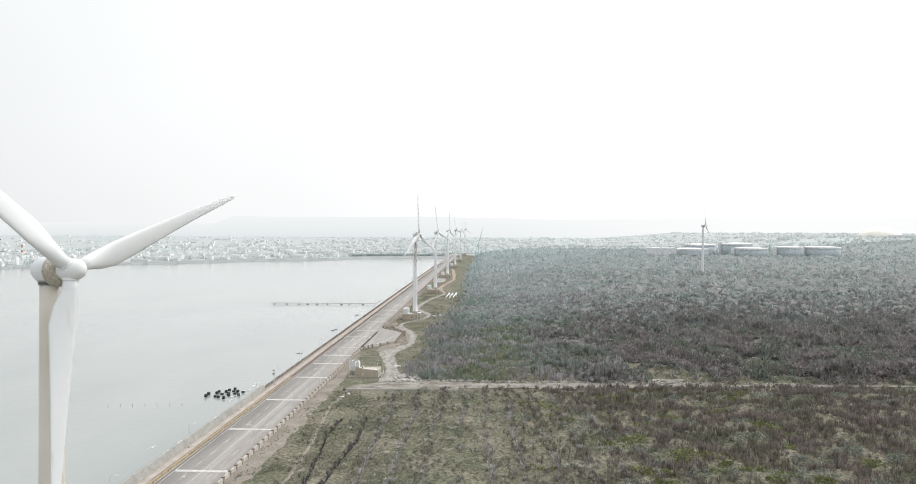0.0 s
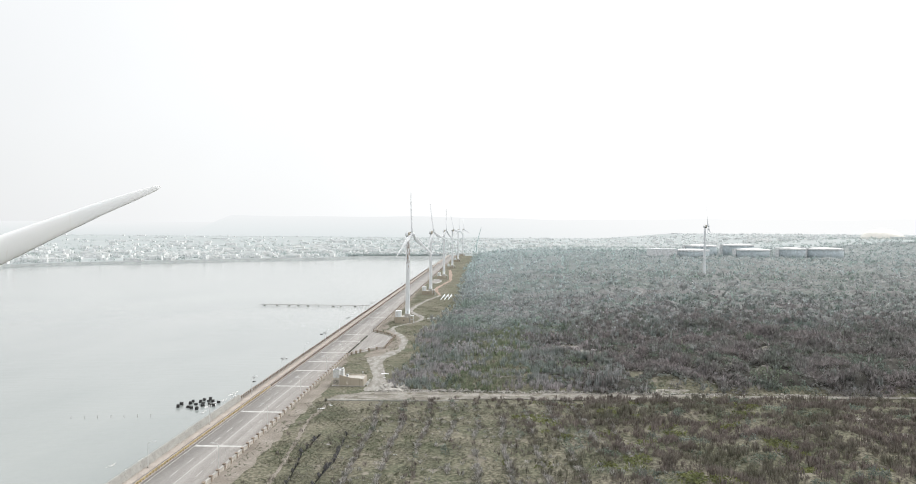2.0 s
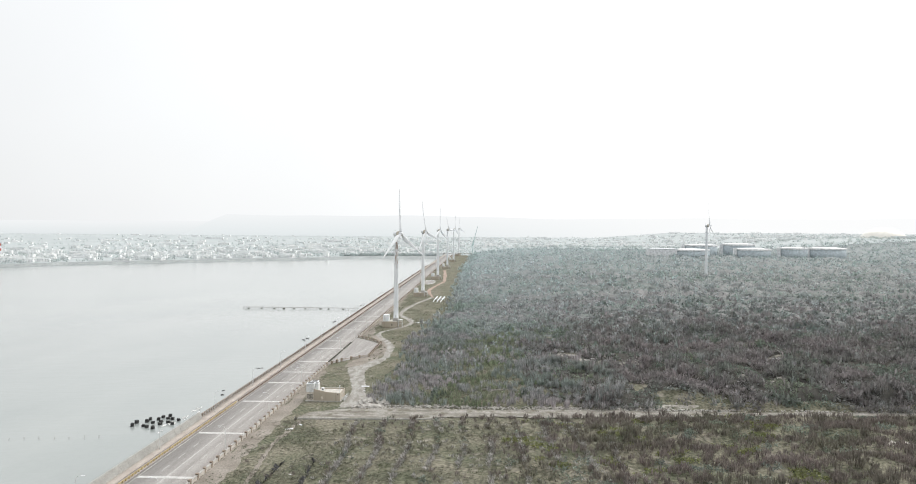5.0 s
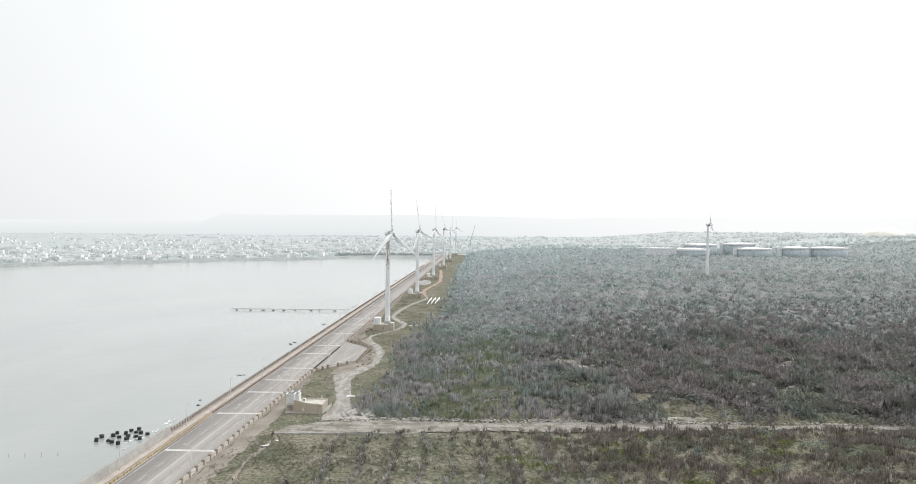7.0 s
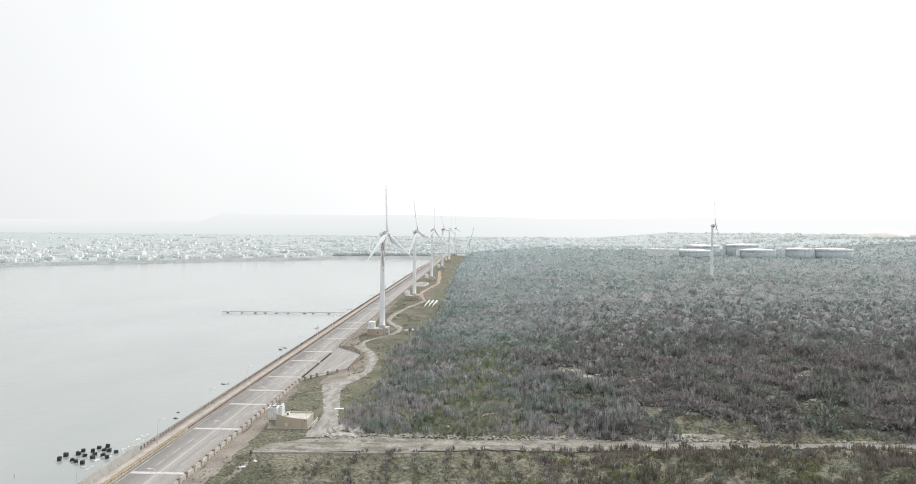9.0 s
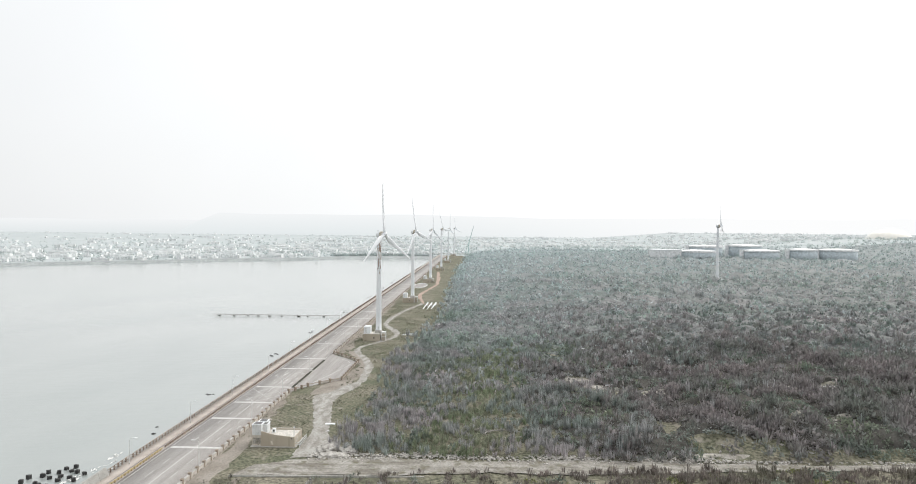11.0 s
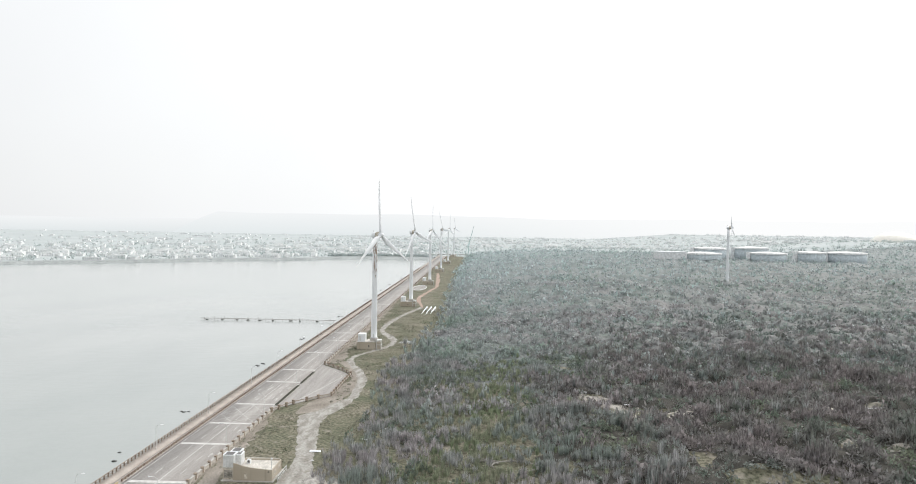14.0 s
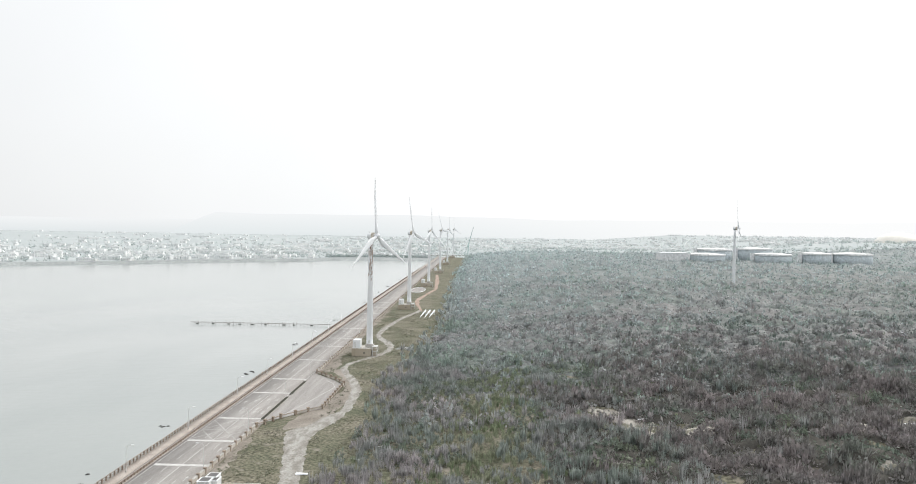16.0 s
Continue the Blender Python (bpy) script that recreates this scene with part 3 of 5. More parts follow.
pad = thing("parking_pad", -9, 455, 0.02, "small paved pad with a white kerb beside the road", "parking pad", "", 0, "structure")
bm = lathe(bmesh.new(), [(1.0, 0), (1.0, 0.1)], 28)
bmesh.ops.scale(bm, vec=(8.5, 36, 1), verts=bm.verts)
part("paving", bm, M["asphalt"], pad)
bm = bmesh.new()
for k in range(28):
    a0, a1 = 2 * math.pi * k / 28, 2 * math.pi * (k + 1) / 28
    tube(bm, (8.5 * math.cos(a0), 36 * math.sin(a0), 0.2), (8.5 * math.cos(a1), 36 * math.sin(a1), 0.2), 0.35, 0.35, 6)
part("kerb", bm, M["white"], pad, "white painted kerb")

# ---- dirt tracks and bare patches ----
sheet("dirt_track", [(6, -248), (6, -216), (1.5, -196), (-3, -178), (-6.3, -163), (-2, -154), (3, -142), (7.6, -131), (7.4, -111), (5.3, -91), (0.4, -73), (-6.3, -56), (-9.5, -42), (-8.4, -28), (0, -8), (7, 11.5), (7.7, 27), (2.2, 47), (-3.8, 61), (-7.9, 82), (-7.9, 116), (-1, 177), (10.4, 241)],
      [(19, -246), (12, -216), (9, -197), (5, -176), (5, -163), (8.5, -152), (11, -140), (12, -122), (11.6, -108), (10.2, -90), (4.6, -70), (-3.2, -52), (-6.3, -38), (-4.4, -25), (6.9, -2.6), (10.9, 14), (11.8, 32), (7.6, 49), (0.2, 65), (-4.2, 78), (-4.2, 99), (0.8, 164), (13.4, 232)],
      0.05, M["dirt"], "pale winding dirt track with wheel ruts", "track", 0.3, 2.0, 4)
sheet("rutted_verge", [(-8, -160), (-9.5, -146), (-1.6, -126), (2.0, -92), (-3.5, -66), (-13, -50)], [(3, -152), (4.5, -140), (7.8, -118), (6, -93), (0.5, -70), (-8, -44)],
      0.035, M["bare"], "churned brown earth between lay-by and track", "verge", 0.5, 3.0, 14)
sheet("red_track", [(10.4, 241), (2, 290), (-1.5, 332), (4, 400), (9.5, 473), (4, 600), (-5, 750)], [(13.4, 232), (6, 288), (3, 332), (8, 400), (14, 473), (9, 600), (0, 750)],
      0.06, M["reddirt"], "reddish dirt track beyond the bend", "track", 0.5, 8.0, 5)
sheet("gravel_road", [(-8, -266.5), (30, -264.5), (65, -260), (100, -260), (130, -256.5), (175, -251.5), (235, -248), (420, -242)],
      [(-4, -256), (16, -247), (41, -247), (65, -249), (97, -246), (132, -245), (166, -246.5), (204, -244.5), (245, -241.5), (420, -237)],
      0.3, M["gravel"], "pale gravel service road", "track", 0.7, 4.0, 6)
sheet("wheel_track", [(0.5, -440), (-1, -392), (-3, -350), (-7.5, -300), (-6, -268)], [(1.6, -440), (0.2, -392), (-1.6, -350), (-6, -300), (-3.5, -268)],
      0.07, M["bare"], "faint sandy wheel track in the grass", "track", 0.22, 2.0, 8)
sheet("bare_shoulder", [(-18.2, -470), (-18.2, -300), (-18.2, -240), (-18.2, -170)], [(-13, -470), (-11.5, -330), (-11.8, -255), (-15.5, -175)],
      0.03, M["bare"], "bare trodden earth along the balustrade", "shoulder", 0.7, 4.0, 9)
sheet("bare_shoulder", [(-18.2, -52), (-18.2, 20), (-18.2, 120), (-18.2, 240)], [(-9, -52), (-14, -10), (-15, 120), (-15.5, 240)],
      0.03, M["bare"], "bare trodden earth along the balustrade", "shoulder", 0.7, 4.0, 10)
PATCH = [(115, -142, 9, 8), (126, -161, 9, 10), (142, -168, 10, 9), (120, -151, 6, 5), (202, -167, 7, 5), (225, -156, 6, 4), (133, -193, 4, 3), (192, -209, 5, 4), (227, -175, 6, 4), (206, -208, 5, 3), (105, 45, 6, 6), (212, -315, 6, 3), (216, -293, 6, 3), (150, -240, 8, 2)]
for k, (x, y, a, b) in enumerate(PATCH):
    blob("sand_patch", x, y, a, b, 0.12, M["sand"], "bare pale sand clearing in the scrub", "sand", 20 + k, 48, 0.25, lambda a, b: land_z(a, b) + 0.12)
low_kerb = thing("low_kerb", 22, -266.5, 0, "low straight concrete kerb beside gravel road", "kerb")
for k in range(10):
    part("kerb_stone", boxed(-3.0, 2.95, -0.2, 0.2, -0.2, 0.55, bevel=0.04), M["concrete"], low_kerb, m=pose(-27 + k * 6, k * 0.22, 0, 0, 0, 2.1))


# ---- balustrade, rails ----
def module_run(name, x, y0, y1, step, builders, label, category, split=(-440, 110)):
    """A run of equal modules along y; the near ones are parts, the far ones are one joined part."""
    t = thing(name, x, 0, 0.05, label, category)
    meshes = [(nm, finish(nm, fn(bmesh.new()), mat)) for nm, fn, mat in builders]
    far = {nm: bmesh.new() for nm, _, _ in builders}
    k = 0
    y = y0
    while y < y1:
        if split[0] <= y <= split[1]:
            for nm, me in meshes:
                piece(nm, me, t, 0, y, 0)
        else:
            for nm, fn, mat in builders:
                b = far[nm]
                n0 = len(b.verts)
                fn(b)
                b.verts.ensure_lookup_table()
                for v in b.verts[n0:]:
                    v.co.y += y
        y += step
    for nm, fn, mat in builders:
        if far[nm].verts:
            ob = part("far_" + nm, far[nm], mat, t)
            tagged(ob, kind="stuff")
    return t


def qbox(b, x0, x1, y0, y1, z0, z1):
    vs = [b.verts.new((x, y, z)) for z in (z0, z1) for x, y in ((x0, y0), (x1, y0), (x1, y1), (x0, y1))]
    for q in ((0, 1, 5, 4), (1, 2, 6, 5), (2, 3, 7, 6), (3, 0, 4, 7), (4, 5, 6, 7), (3, 2, 1, 0)):
        b.faces.new([vs[i] for i in q])
    return b


def bal_post(b):
    qbox(b, -0.36, 0.36, -0.45, 0.45, 0, 1.75)
    return qbox(b, -0.46, 0.46, -0.58, 0.58, 1.75, 1.95)


def bal_panel(b):
    qbox(b, -0.22, 0.22, 0.45, 5.05, 0.3, 1.3)
    qbox(b, -0.22, 0.22, 0.45, 1.7, 0.0, 0.3)
    return qbox(b, -0.22, 0.22, 3.8, 5.05, 0.0, 0.3)


def bal_rail(b):
    return qbox(b, -0.3, 0.3, 0.45, 5.05, 1.3, 1.48)


BAL = [("post", bal_post, M["brownconc"]), ("panel", bal_panel, M["paleconc"]), ("top_rail", bal_rail, M["concrete"])]
module_run("balustrade", -19.0, -638, -162, 5.5, BAL, "brown and beige precast concrete road balustrade", "balustrade")
module_run("balustrade", -19.0, -56, 1500, 5.5, BAL, "brown and beige precast concrete road balustrade", "balustrade")
lay_bal = thing("balustrade", 0, 0, 0.05, "brown precast balustrade round the lay-by", "balustrade")
edge = [(-19.0, -158), (-13.4, -144.5), (-9.0, -138.8), (-5.0, -133.8), (-0.2, -128.4), (0.2, -82), (-6.0, -71.6), (-19.0, -56)]
pm = finish("post", bal_post(bmesh.new()), M["brownconc"])
for (xa, ya), (xb, yb) in zip(edge, edge[1:]):
    L = math.hypot(xb - xa, yb - ya)
    cnt = max(1, round(L / 5.2))
    rz = -math.degrees(math.atan2(xb - xa, yb - ya))
    seg = L / cnt
    pn = finish("panel", qbox(bmesh.new(), -0.1, 0.1, 0.42, seg - 0.42, 0.3, 0.95), M["paleconc"])
    rl = finish("top_rail", qbox(bmesh.new(), -0.18, 0.18, 0.42, seg - 0.42, 1.1, 1.3), M["brownconc"])
    for k in range(cnt):
        x, y = xa + (xb - xa) * k / cnt, ya + (yb - ya) * k / cnt
        piece("post", pm, lay_bal, x, y, 0, rz)
        if -140 < y:
            piece("panel", pn, lay_bal, x, y, 0, rz)
        piece("top_rail", rl, lay_bal, x, y, 0, rz)


def rail_mod(w, h, step):
    def posts(b):
        return qbox(b, -w, w, -w, w, 0, h)

    def rails(b):
        qbox(b, -0.06, 0.06, w, step - w, h * 0.42, h * 0.42 + 0.14)
        return qbox(b, -0.09, 0.09, w, step - w, h - 0.26, h - 0.06)
    return posts, rails


p1, r1 = rail_mod(0.17, 1.6, 2.4)
module_run("sea_railing", -45.5, -268, 900, 2.4, [("post", p1, M["railbrown"]), ("rail", r1, M["railbrown"])], "brown post and rail fence on sea wall", "railing", (-268, 60))
p2, r2 = rail_mod(0.22, 0.95, 2.0)
module_run("road_railing", -39.7, -520, -242, 2.0, [("post", p2, M["railyellow"]), ("rail", r2, M["railyellow"])], "weathered yellow low guard rail with posts", "railing", (-440, -242))
module_run("road_railing", -39.7, -240, 1000, 2.0, [("post", p2, M["railbrown"]), ("rail", r2, M["railbrown"])], "grey-brown low guard rail with posts", "railing", (-240, 40))


def wall_mod(b):
    vs = [b.verts.new((x, y, z)) for y in (0.03, 4.77) for x, z in ((-47.2, -1.6), (-46.0, 2.5), (-45.3, 2.5), (-44.4, 0.1))]
    for q in ((0, 1, 5, 4), (1, 2, 6, 5), (2, 3, 7, 6), (3, 2, 1, 0), (4, 5, 6, 7)):
        b.faces.new([vs[i] for i in q])
    return b


module_run("wave_wall", 0, -638, -270, 4.8, [("wall_block", wall_mod, M["seawall"])], "pale concrete wave wall in cast blocks", "sea wall")


# ---- wind turbines ----
def blade_bm(R):
    """A tapered, twisted blade from root to tip along z, thin across y."""
    bm = bmesh.new()
    st = [(1.4, 0.95, 0.95, 0), (2.6, 0.97, 0.95, 4), (5.0, 1.55, 0.72, 14), (7.5, 1.85, 0.48, 13), (12, 1.6, 0.34, 9), (18, 1.25, 0.24, 5), (25, 0.9, 0.16, 2), (31, 0.62, 0.10, 0), (34.4, 0.38, 0.06, 0), (R, 0.12, 0.03, 0)]
    rings = []
    for z, c, th, tw in st:
        ring = []
        for i in range(14):
            a = 2 * math.pi * i / 14
            x = c * math.cos(a) + (c - 0.95) * 0.55 * (1 if c > 0.95 else 0)
            y = th * math.sin(a) * (1 - 0.35 * (math.cos(a) + 1) / 2 * (c > 1.0))
            q = math.radians(tw)
            ring.append(bm.verts.new((x * math.cos(q) - y * math.sin(q), x * math.sin(q) + y * math.cos(q) - 0.0012 * z * z, z)))
        rings.append(ring)
    for k in range(len(rings) - 1):
        for i in range(14):
            j = (i + 1) % 14
            bm.faces.new((rings[k][i], rings[k][j], rings[k + 1][j], rings[k + 1][i]))
    bm.faces.new(rings[0][::-1])
    bm.faces.new(rings[-1])
    bmesh.ops.recalc_face_normals(bm, faces=bm.faces)
    return bm


BLADE = finish("blade", blade_bm(35.3), M["white"], True)
COLLAR = finish("root_collar", lathe(bmesh.new(), [(0.90, 1.15), (1.06, 1.2), (1.06, 1.5), (0.9, 1.55)], 24), M["white"])


def turbine(x, y, zb, hub_h, yaw, turn, tower_mat, label, worn=False):
    """Direct-drive turbine: tapered tower, short nacelle with ring generator, three blades."""
    t = thing("wind_turbine", x, y, zb, label, "wind turbine", "wind turbines along the coast")
    top = hub_h - 1.9
    prof = [(2.05, 0), (2.05, 0.4)] + [(1.95 - 0.6 * k / 12, 0.4 + (top - 0.4) * k / 12) for k in range(13)]
    tw = part("tower", lathe(bmesh.new(), prof, 32), tower_mat, t, "", True)
    part("flange", lathe(bmesh.new(), [(1.35, top - 0.1), (1.5, top - 0.05), (1.5, top + 0.2), (1.35, top + 0.25)], 32), M["darkmetal"], t)
    for h in (0.36, 0.68):
        rr = 1.95 - 0.6 * h + 0.03
        part("weld_ring", lathe(bmesh.new(), [(rr - 0.05, top * h - 0.08), (rr, top * h - 0.05), (rr, top * h + 0.05), (rr - 0.05, top * h + 0.08)], 32), tower_mat, tw)
    part("door", boxed(-0.45, 0.45, -2.12, -1.9, 0.5, 2.6, bevel=0.05), M["galv"], tw)
    if worn:
        for k in range(46):
            h = top * (0.60 + 0.38 * random.random() ** 0.6)
            rr = 1.95 - 0.6 * h / top + 0.012
            a0 = random.uniform(-0.9, 1.5) - math.pi / 2
            w, hh = random.uniform(0.08, 0.32), random.uniform(0.8, 4.0)
            hh = min(hh, top - h - 0.1)
            bm = bmesh.new()
            vs = [bm.verts.new((rr * math.cos(a0 + w * u), rr * math.sin(a0 + w * u), h + hh * q)) for q in (0, 1) for u in (0, 0.5, 1)]
            for i in (0, 1):
                bm.faces.new((vs[i], vs[i + 1], vs[i + 4], vs[i + 3]))
            part("rust_streak", bm, M["rust"], tw)
    # head: local -y is the wind side
    Q = pose(0, 0, hub_h, 0, 0, yaw)
    bm = lathe(bmesh.new(), [(0.9, 2.15), (1.5, 1.95), (1.8, 1.2), (1.88, -0.6), (1.7, -1.0)], 24, "Y")
    for vtx in bm.verts:
        if vtx.co.z < -1.4:
            vtx.co.z = -1.7
    part("nacelle", bm, M["white"], t, "", True, Q)
    part("generator_ring", lathe(bmesh.new(), [(1.9, -0.95), (2.15, -1.05), (2.2, -2.2), (2.1, -2.35), (1.2, -2.5)], 32, "Y"), M["stained"], t, "stained beige generator casing", True, Q)
    part("wind_vane", tube(tube(bmesh.new(), (0, 1.2, 1.5), (0, 1.2, 2.9), 0.05, 0.05, 6), (0, 0.9, 2.8), (0, 1.6, 2.8), 0.08, 0.04, 6), M["darkmetal"], t, "", False, Q)
    C = Q @ pose(0, -4.0, 0.1, -5, 0, 0)
    hub = part("hub", lathe(bmesh.new(), [(0.25, -2.1), (0.8, -1.95), (1.25, -1.4), (1.5, -0.5), (1.5, 0.6), (1.25, 1.5), (1.1, 1.9)], 28, "Y"), M["white"], t, "", True, C)
    for k in range(3):
        a = turn + 120 * k
        # blade angle is taken clockwise as seen from the wind side
        T = C @ pose(0, 0, 0, 0, a, 0)
        b = new("blade", BLADE)
        b.parent, b.matrix_basis = t, T
        c = new("root_collar", COLLAR)
        c.parent = b
    return t


def plinth(x, y):
    t = thing("turbine_plinth", x, y, -0.1, "tan concrete turbine base with white switchgear box", "plinth", "turbine bases")
    part("base", boxed(-10, 1.6, -4.5, 6, 0, 4.6, bevel=0.08), M["tan"], t)
    part("deck", boxed(-10.2, 1.8, -4.7, 6.2, 4.6, 4.85, bevel=0.04), M["roof"], t)
    part("pedestal", lathe(bmesh.new(), [(2.6, 4.8), (2.6, 6.6), (2.3, 7.1)], 28), M["concrete"], t)
    c = part("switchgear_box", boxed(-9.6, -5.2, -3.6, 3.0, 4.85, 9.6, bevel=0.06), M["white"], t, "white sheet-metal equipment box")
    part("door", boxed(-9.0, -7.6, -3.66, -3.58, 5.2, 8.6, bevel=0.02), M["galv"], c)
    fr = part("stair_frame", boxed(2.2, 2.5, -4.4, -4.1, 0, 6.0), M["galv"], t, "pale steel access frame")
    for a in ((4.9, 5.2, -4.4, -4.1, 0, 6.0), (4.9, 5.2, 0.5, 0.8, 0, 6.0), (2.2, 2.5, 0.5, 0.8, 0, 6.0), (2.2, 5.2, -4.4, 0.8, 5.8, 6.05), (2.2, 5.2, -4.4, 0.8, 2.9, 3.1)):
        part("frame_member", boxed(*a), M["galv"], fr)
    part("stair_core", boxed(2.6, 4.8, -3.6, 0.4, 0, 4.6), M["tan"], t)
    part("vent", boxed(-3.0, -2.2, -4.56, -4.5, 1.6, 2.8), M["darkmetal"], t)
    return t


YAW = 66
TURB = [(0, -504.5, 63.9, 71, M["cream"], "white blades on stained cream tower", False), (0, 0, 65, 0, M["white"], "white turbine with rust-streaked upper tower", True),
        (0, 246, 65.6, -12, M["white"], "white turbine beside the coastal road", False), (0, 513, 66.5, 3, M["white"], "white turbine beside the coastal road", False),
        (0, 795, 67.5, -25, M["white"], "distant white turbine beside the road", False), (0, 1085, 68, 8, M["white"], "distant white turbine beside the road", False),
        (0, 1450, 69, -10, M["white"], "distant white turbine at road's end", False)]
for x, y, hh, turn, mat, lab, worn in TURB:
    turbine(x, y, 7.0, hh, YAW + (5 if y < -400 else 0), turn, mat, lab, worn)
    plinth(x, y)
turbine(374.5, 438, 3.0, 80, YAW, -8, M["white"], "lone white turbine standing in the woods")


# ---- transformer hut ----
def hut():
    t = thing("transformer_hut", -3.2, -230, -0.1, "tan flat-roofed hut with grey metal cubicles", "hut")
    bm = bmesh.new()
    prof = [(-5.6, 5.9), (-3.0, 5.2), (0.5, 4.55), (8.4, 3.9)]
    lo = [(x, 0.3) for x, _ in prof]
    fr = [bm.verts.new((x, -7.0, z)) for x, z in prof]
    frl = [bm.verts.new((x, -7.0, z)) for x, z in lo]
    bk = [bm.verts.new((x, -6.7, z)) for x, z in prof]
    bkl = [bm.verts.new((x, -6.7, z)) for x, z in lo]
    for i in range(3):
        bm.faces.new((frl[i], frl[i + 1], fr[i + 1], fr[i]))
        bm.faces.new((bkl[i + 1], bkl[i], bk[i], bk[i + 1]))
        bm.faces.new((fr[i], fr[i + 1], bk[i + 1], bk[i]))
    bm.faces.new((fr[0], bk[0], bkl[0], frl[0]))
    bm.faces.new((fr[3], frl[3], bkl[3], bk[3]))
    part("front_wall", bm, M["tan"], t)
    side = part("side_wall", boxed(8.1, 8.4, -6.7, 5.5, 0.3, 3.9), M["tan"], t)
    part("window", boxed(8.38, 8.44, -4.6, -1.8, 1.7, 3.2, bevel=0.02), M["paleconc"], side)
    part("window", boxed(8.38, 8.44, 1.0, 3.4, 1.7, 3.2, bevel=0.02), M["paleconc"], side)
    part("back_wall", boxed(-5.6, 8.4, 5.2, 5.5, 0.3, 3.9), M["tan"], t)
    part("side_wall", boxed(-5.6, -5.3, -6.7, 5.2, 0.3, 3.9), M["tan"], t)
    part("roof", boxed(-5.3, 8.1, -6.7, 5.2, 3.2, 3.45), M["roof"], t, "pale flat concrete roof")
    part("plinth", boxed(-10.0, 9.0, -7.6, 6.2, 0, 0.32, bevel=0.05), M["concrete"], t)
    d = part("door", boxed(-1.6, -0.5, -7.08, -6.98, 0.9, 3.1, bevel=0.02), M["stained"], t, "small rusty panel door")
    part("handle", boxed(-0.75, -0.68, -7.16, -7.08, 1.9, 2.1), M["darkmetal"], d)
    # steel cubicles behind the bulkhead, open bays below
    for x0, x1, y0, y1, h in ((-9.6, -5.7, -6.4, -2.2, 8.1), (-8.6, -4.9, -1.6, 2.6, 8.0), (-6.0, -3.9, -4.0, 0.2, 7.6)):
        c = part("cubicle", boxed(x0, x1, y0, y1, 4.2, h, bevel=0.04), M["galv"], t, "galvanised metal cubicle")
        for k in range(3):
            xx = x0 + (x1 - x0) * (k + 1) / 4
            part("seam", boxed(xx - 0.04, xx + 0.04, y0 - 0.03, y0, 4.4, h - 0.2), M["galv"], c)
        part("cap", boxed(x0 - 0.1, x1 + 0.1, y0 - 0.1, y1 + 0.1, h, h + 0.12), M["white"], c)
        part("hatch", boxed(x0 + 0.4, x1 - 0.4, y0 + 0.4, y1 - 0.4, h + 0.1, h + 0.18), M["darkmetal"], c)
    part("support_wall", boxed(-9.6, -5.7, -6.2, 2.4, 0.3, 4.2), M["stained"], t)
    g = part("louvre_bay", boxed(-9.2, -6.2, -6.3, -6.2, 0.9, 3.2), M["darkmetal"], t, "dark louvred transformer bay")
    for k in range(6):
        part("louvre", boxed(-9.1, -6.3, -6.4, -6.3, 1.0 + 0.36 * k, 1.14 + 0.36 * k), M["stained"], g)
    a = part("air_unit", boxed(-3.2, -1.8, 0.6, 1.6, 3.45, 4.9, bevel=0.05), M["white"], t, "white roof air unit")
    part("fan_grille", lathe(bmesh.new(), [(0.45, 0.55), (0.45, 0.6), (0.1, 0.6)], 18, "Y"), M["darkmetal"], a, m=pose(-2.5, 0, 4.2))
    part("pole", tube(bmesh.new(), (7.9, -5.8, 3.2), (7.9, -5.8, 7.4), 0.16, 0.13, 8), M["lampgrey"], t)
    part("pole_box", boxed(7.6, 8.2, -6.0, -5.6, 7.0, 7.5), M["white"], t)
    part("cable_duct", boxed(-5.0, 7.5, 5.6, 5.9, 3.8, 4.05), M["roof"], t)
    yard = part("yard_fence", boxed(8.6, 10.4, -6.6, -6.4, 0.9, 1.05), M["galv"], t, "thin steel yard fence")
    for a in ((8.6, 10.4, -6.6, -6.4, 1.8, 1.95), (10.3, 10.45, -6.5, 5.0, 1.8, 1.95), (10.3, 10.45, -6.5, 5.0, 0.9, 1.05)):
        part("fence_rail", boxed(*a), M["galv"], yard)
    for k in range(7):
        part("fence_post", boxed(10.28, 10.46, -6.6 + 1.9 * k, -6.45 + 1.9 * k, 0, 2.1), M["galv"], yard)
    part("lamp", boxed(6.9, 7.5, -7.3, -7.0, 3.2, 3.5), M["darkmetal"], t)
    return t


hut_thing = hut()
hut_thing.matrix_basis = pose(-2.6, -231, -0.1) @ Matrix.Diagonal((0.84, 0.84, 0.94, 1))


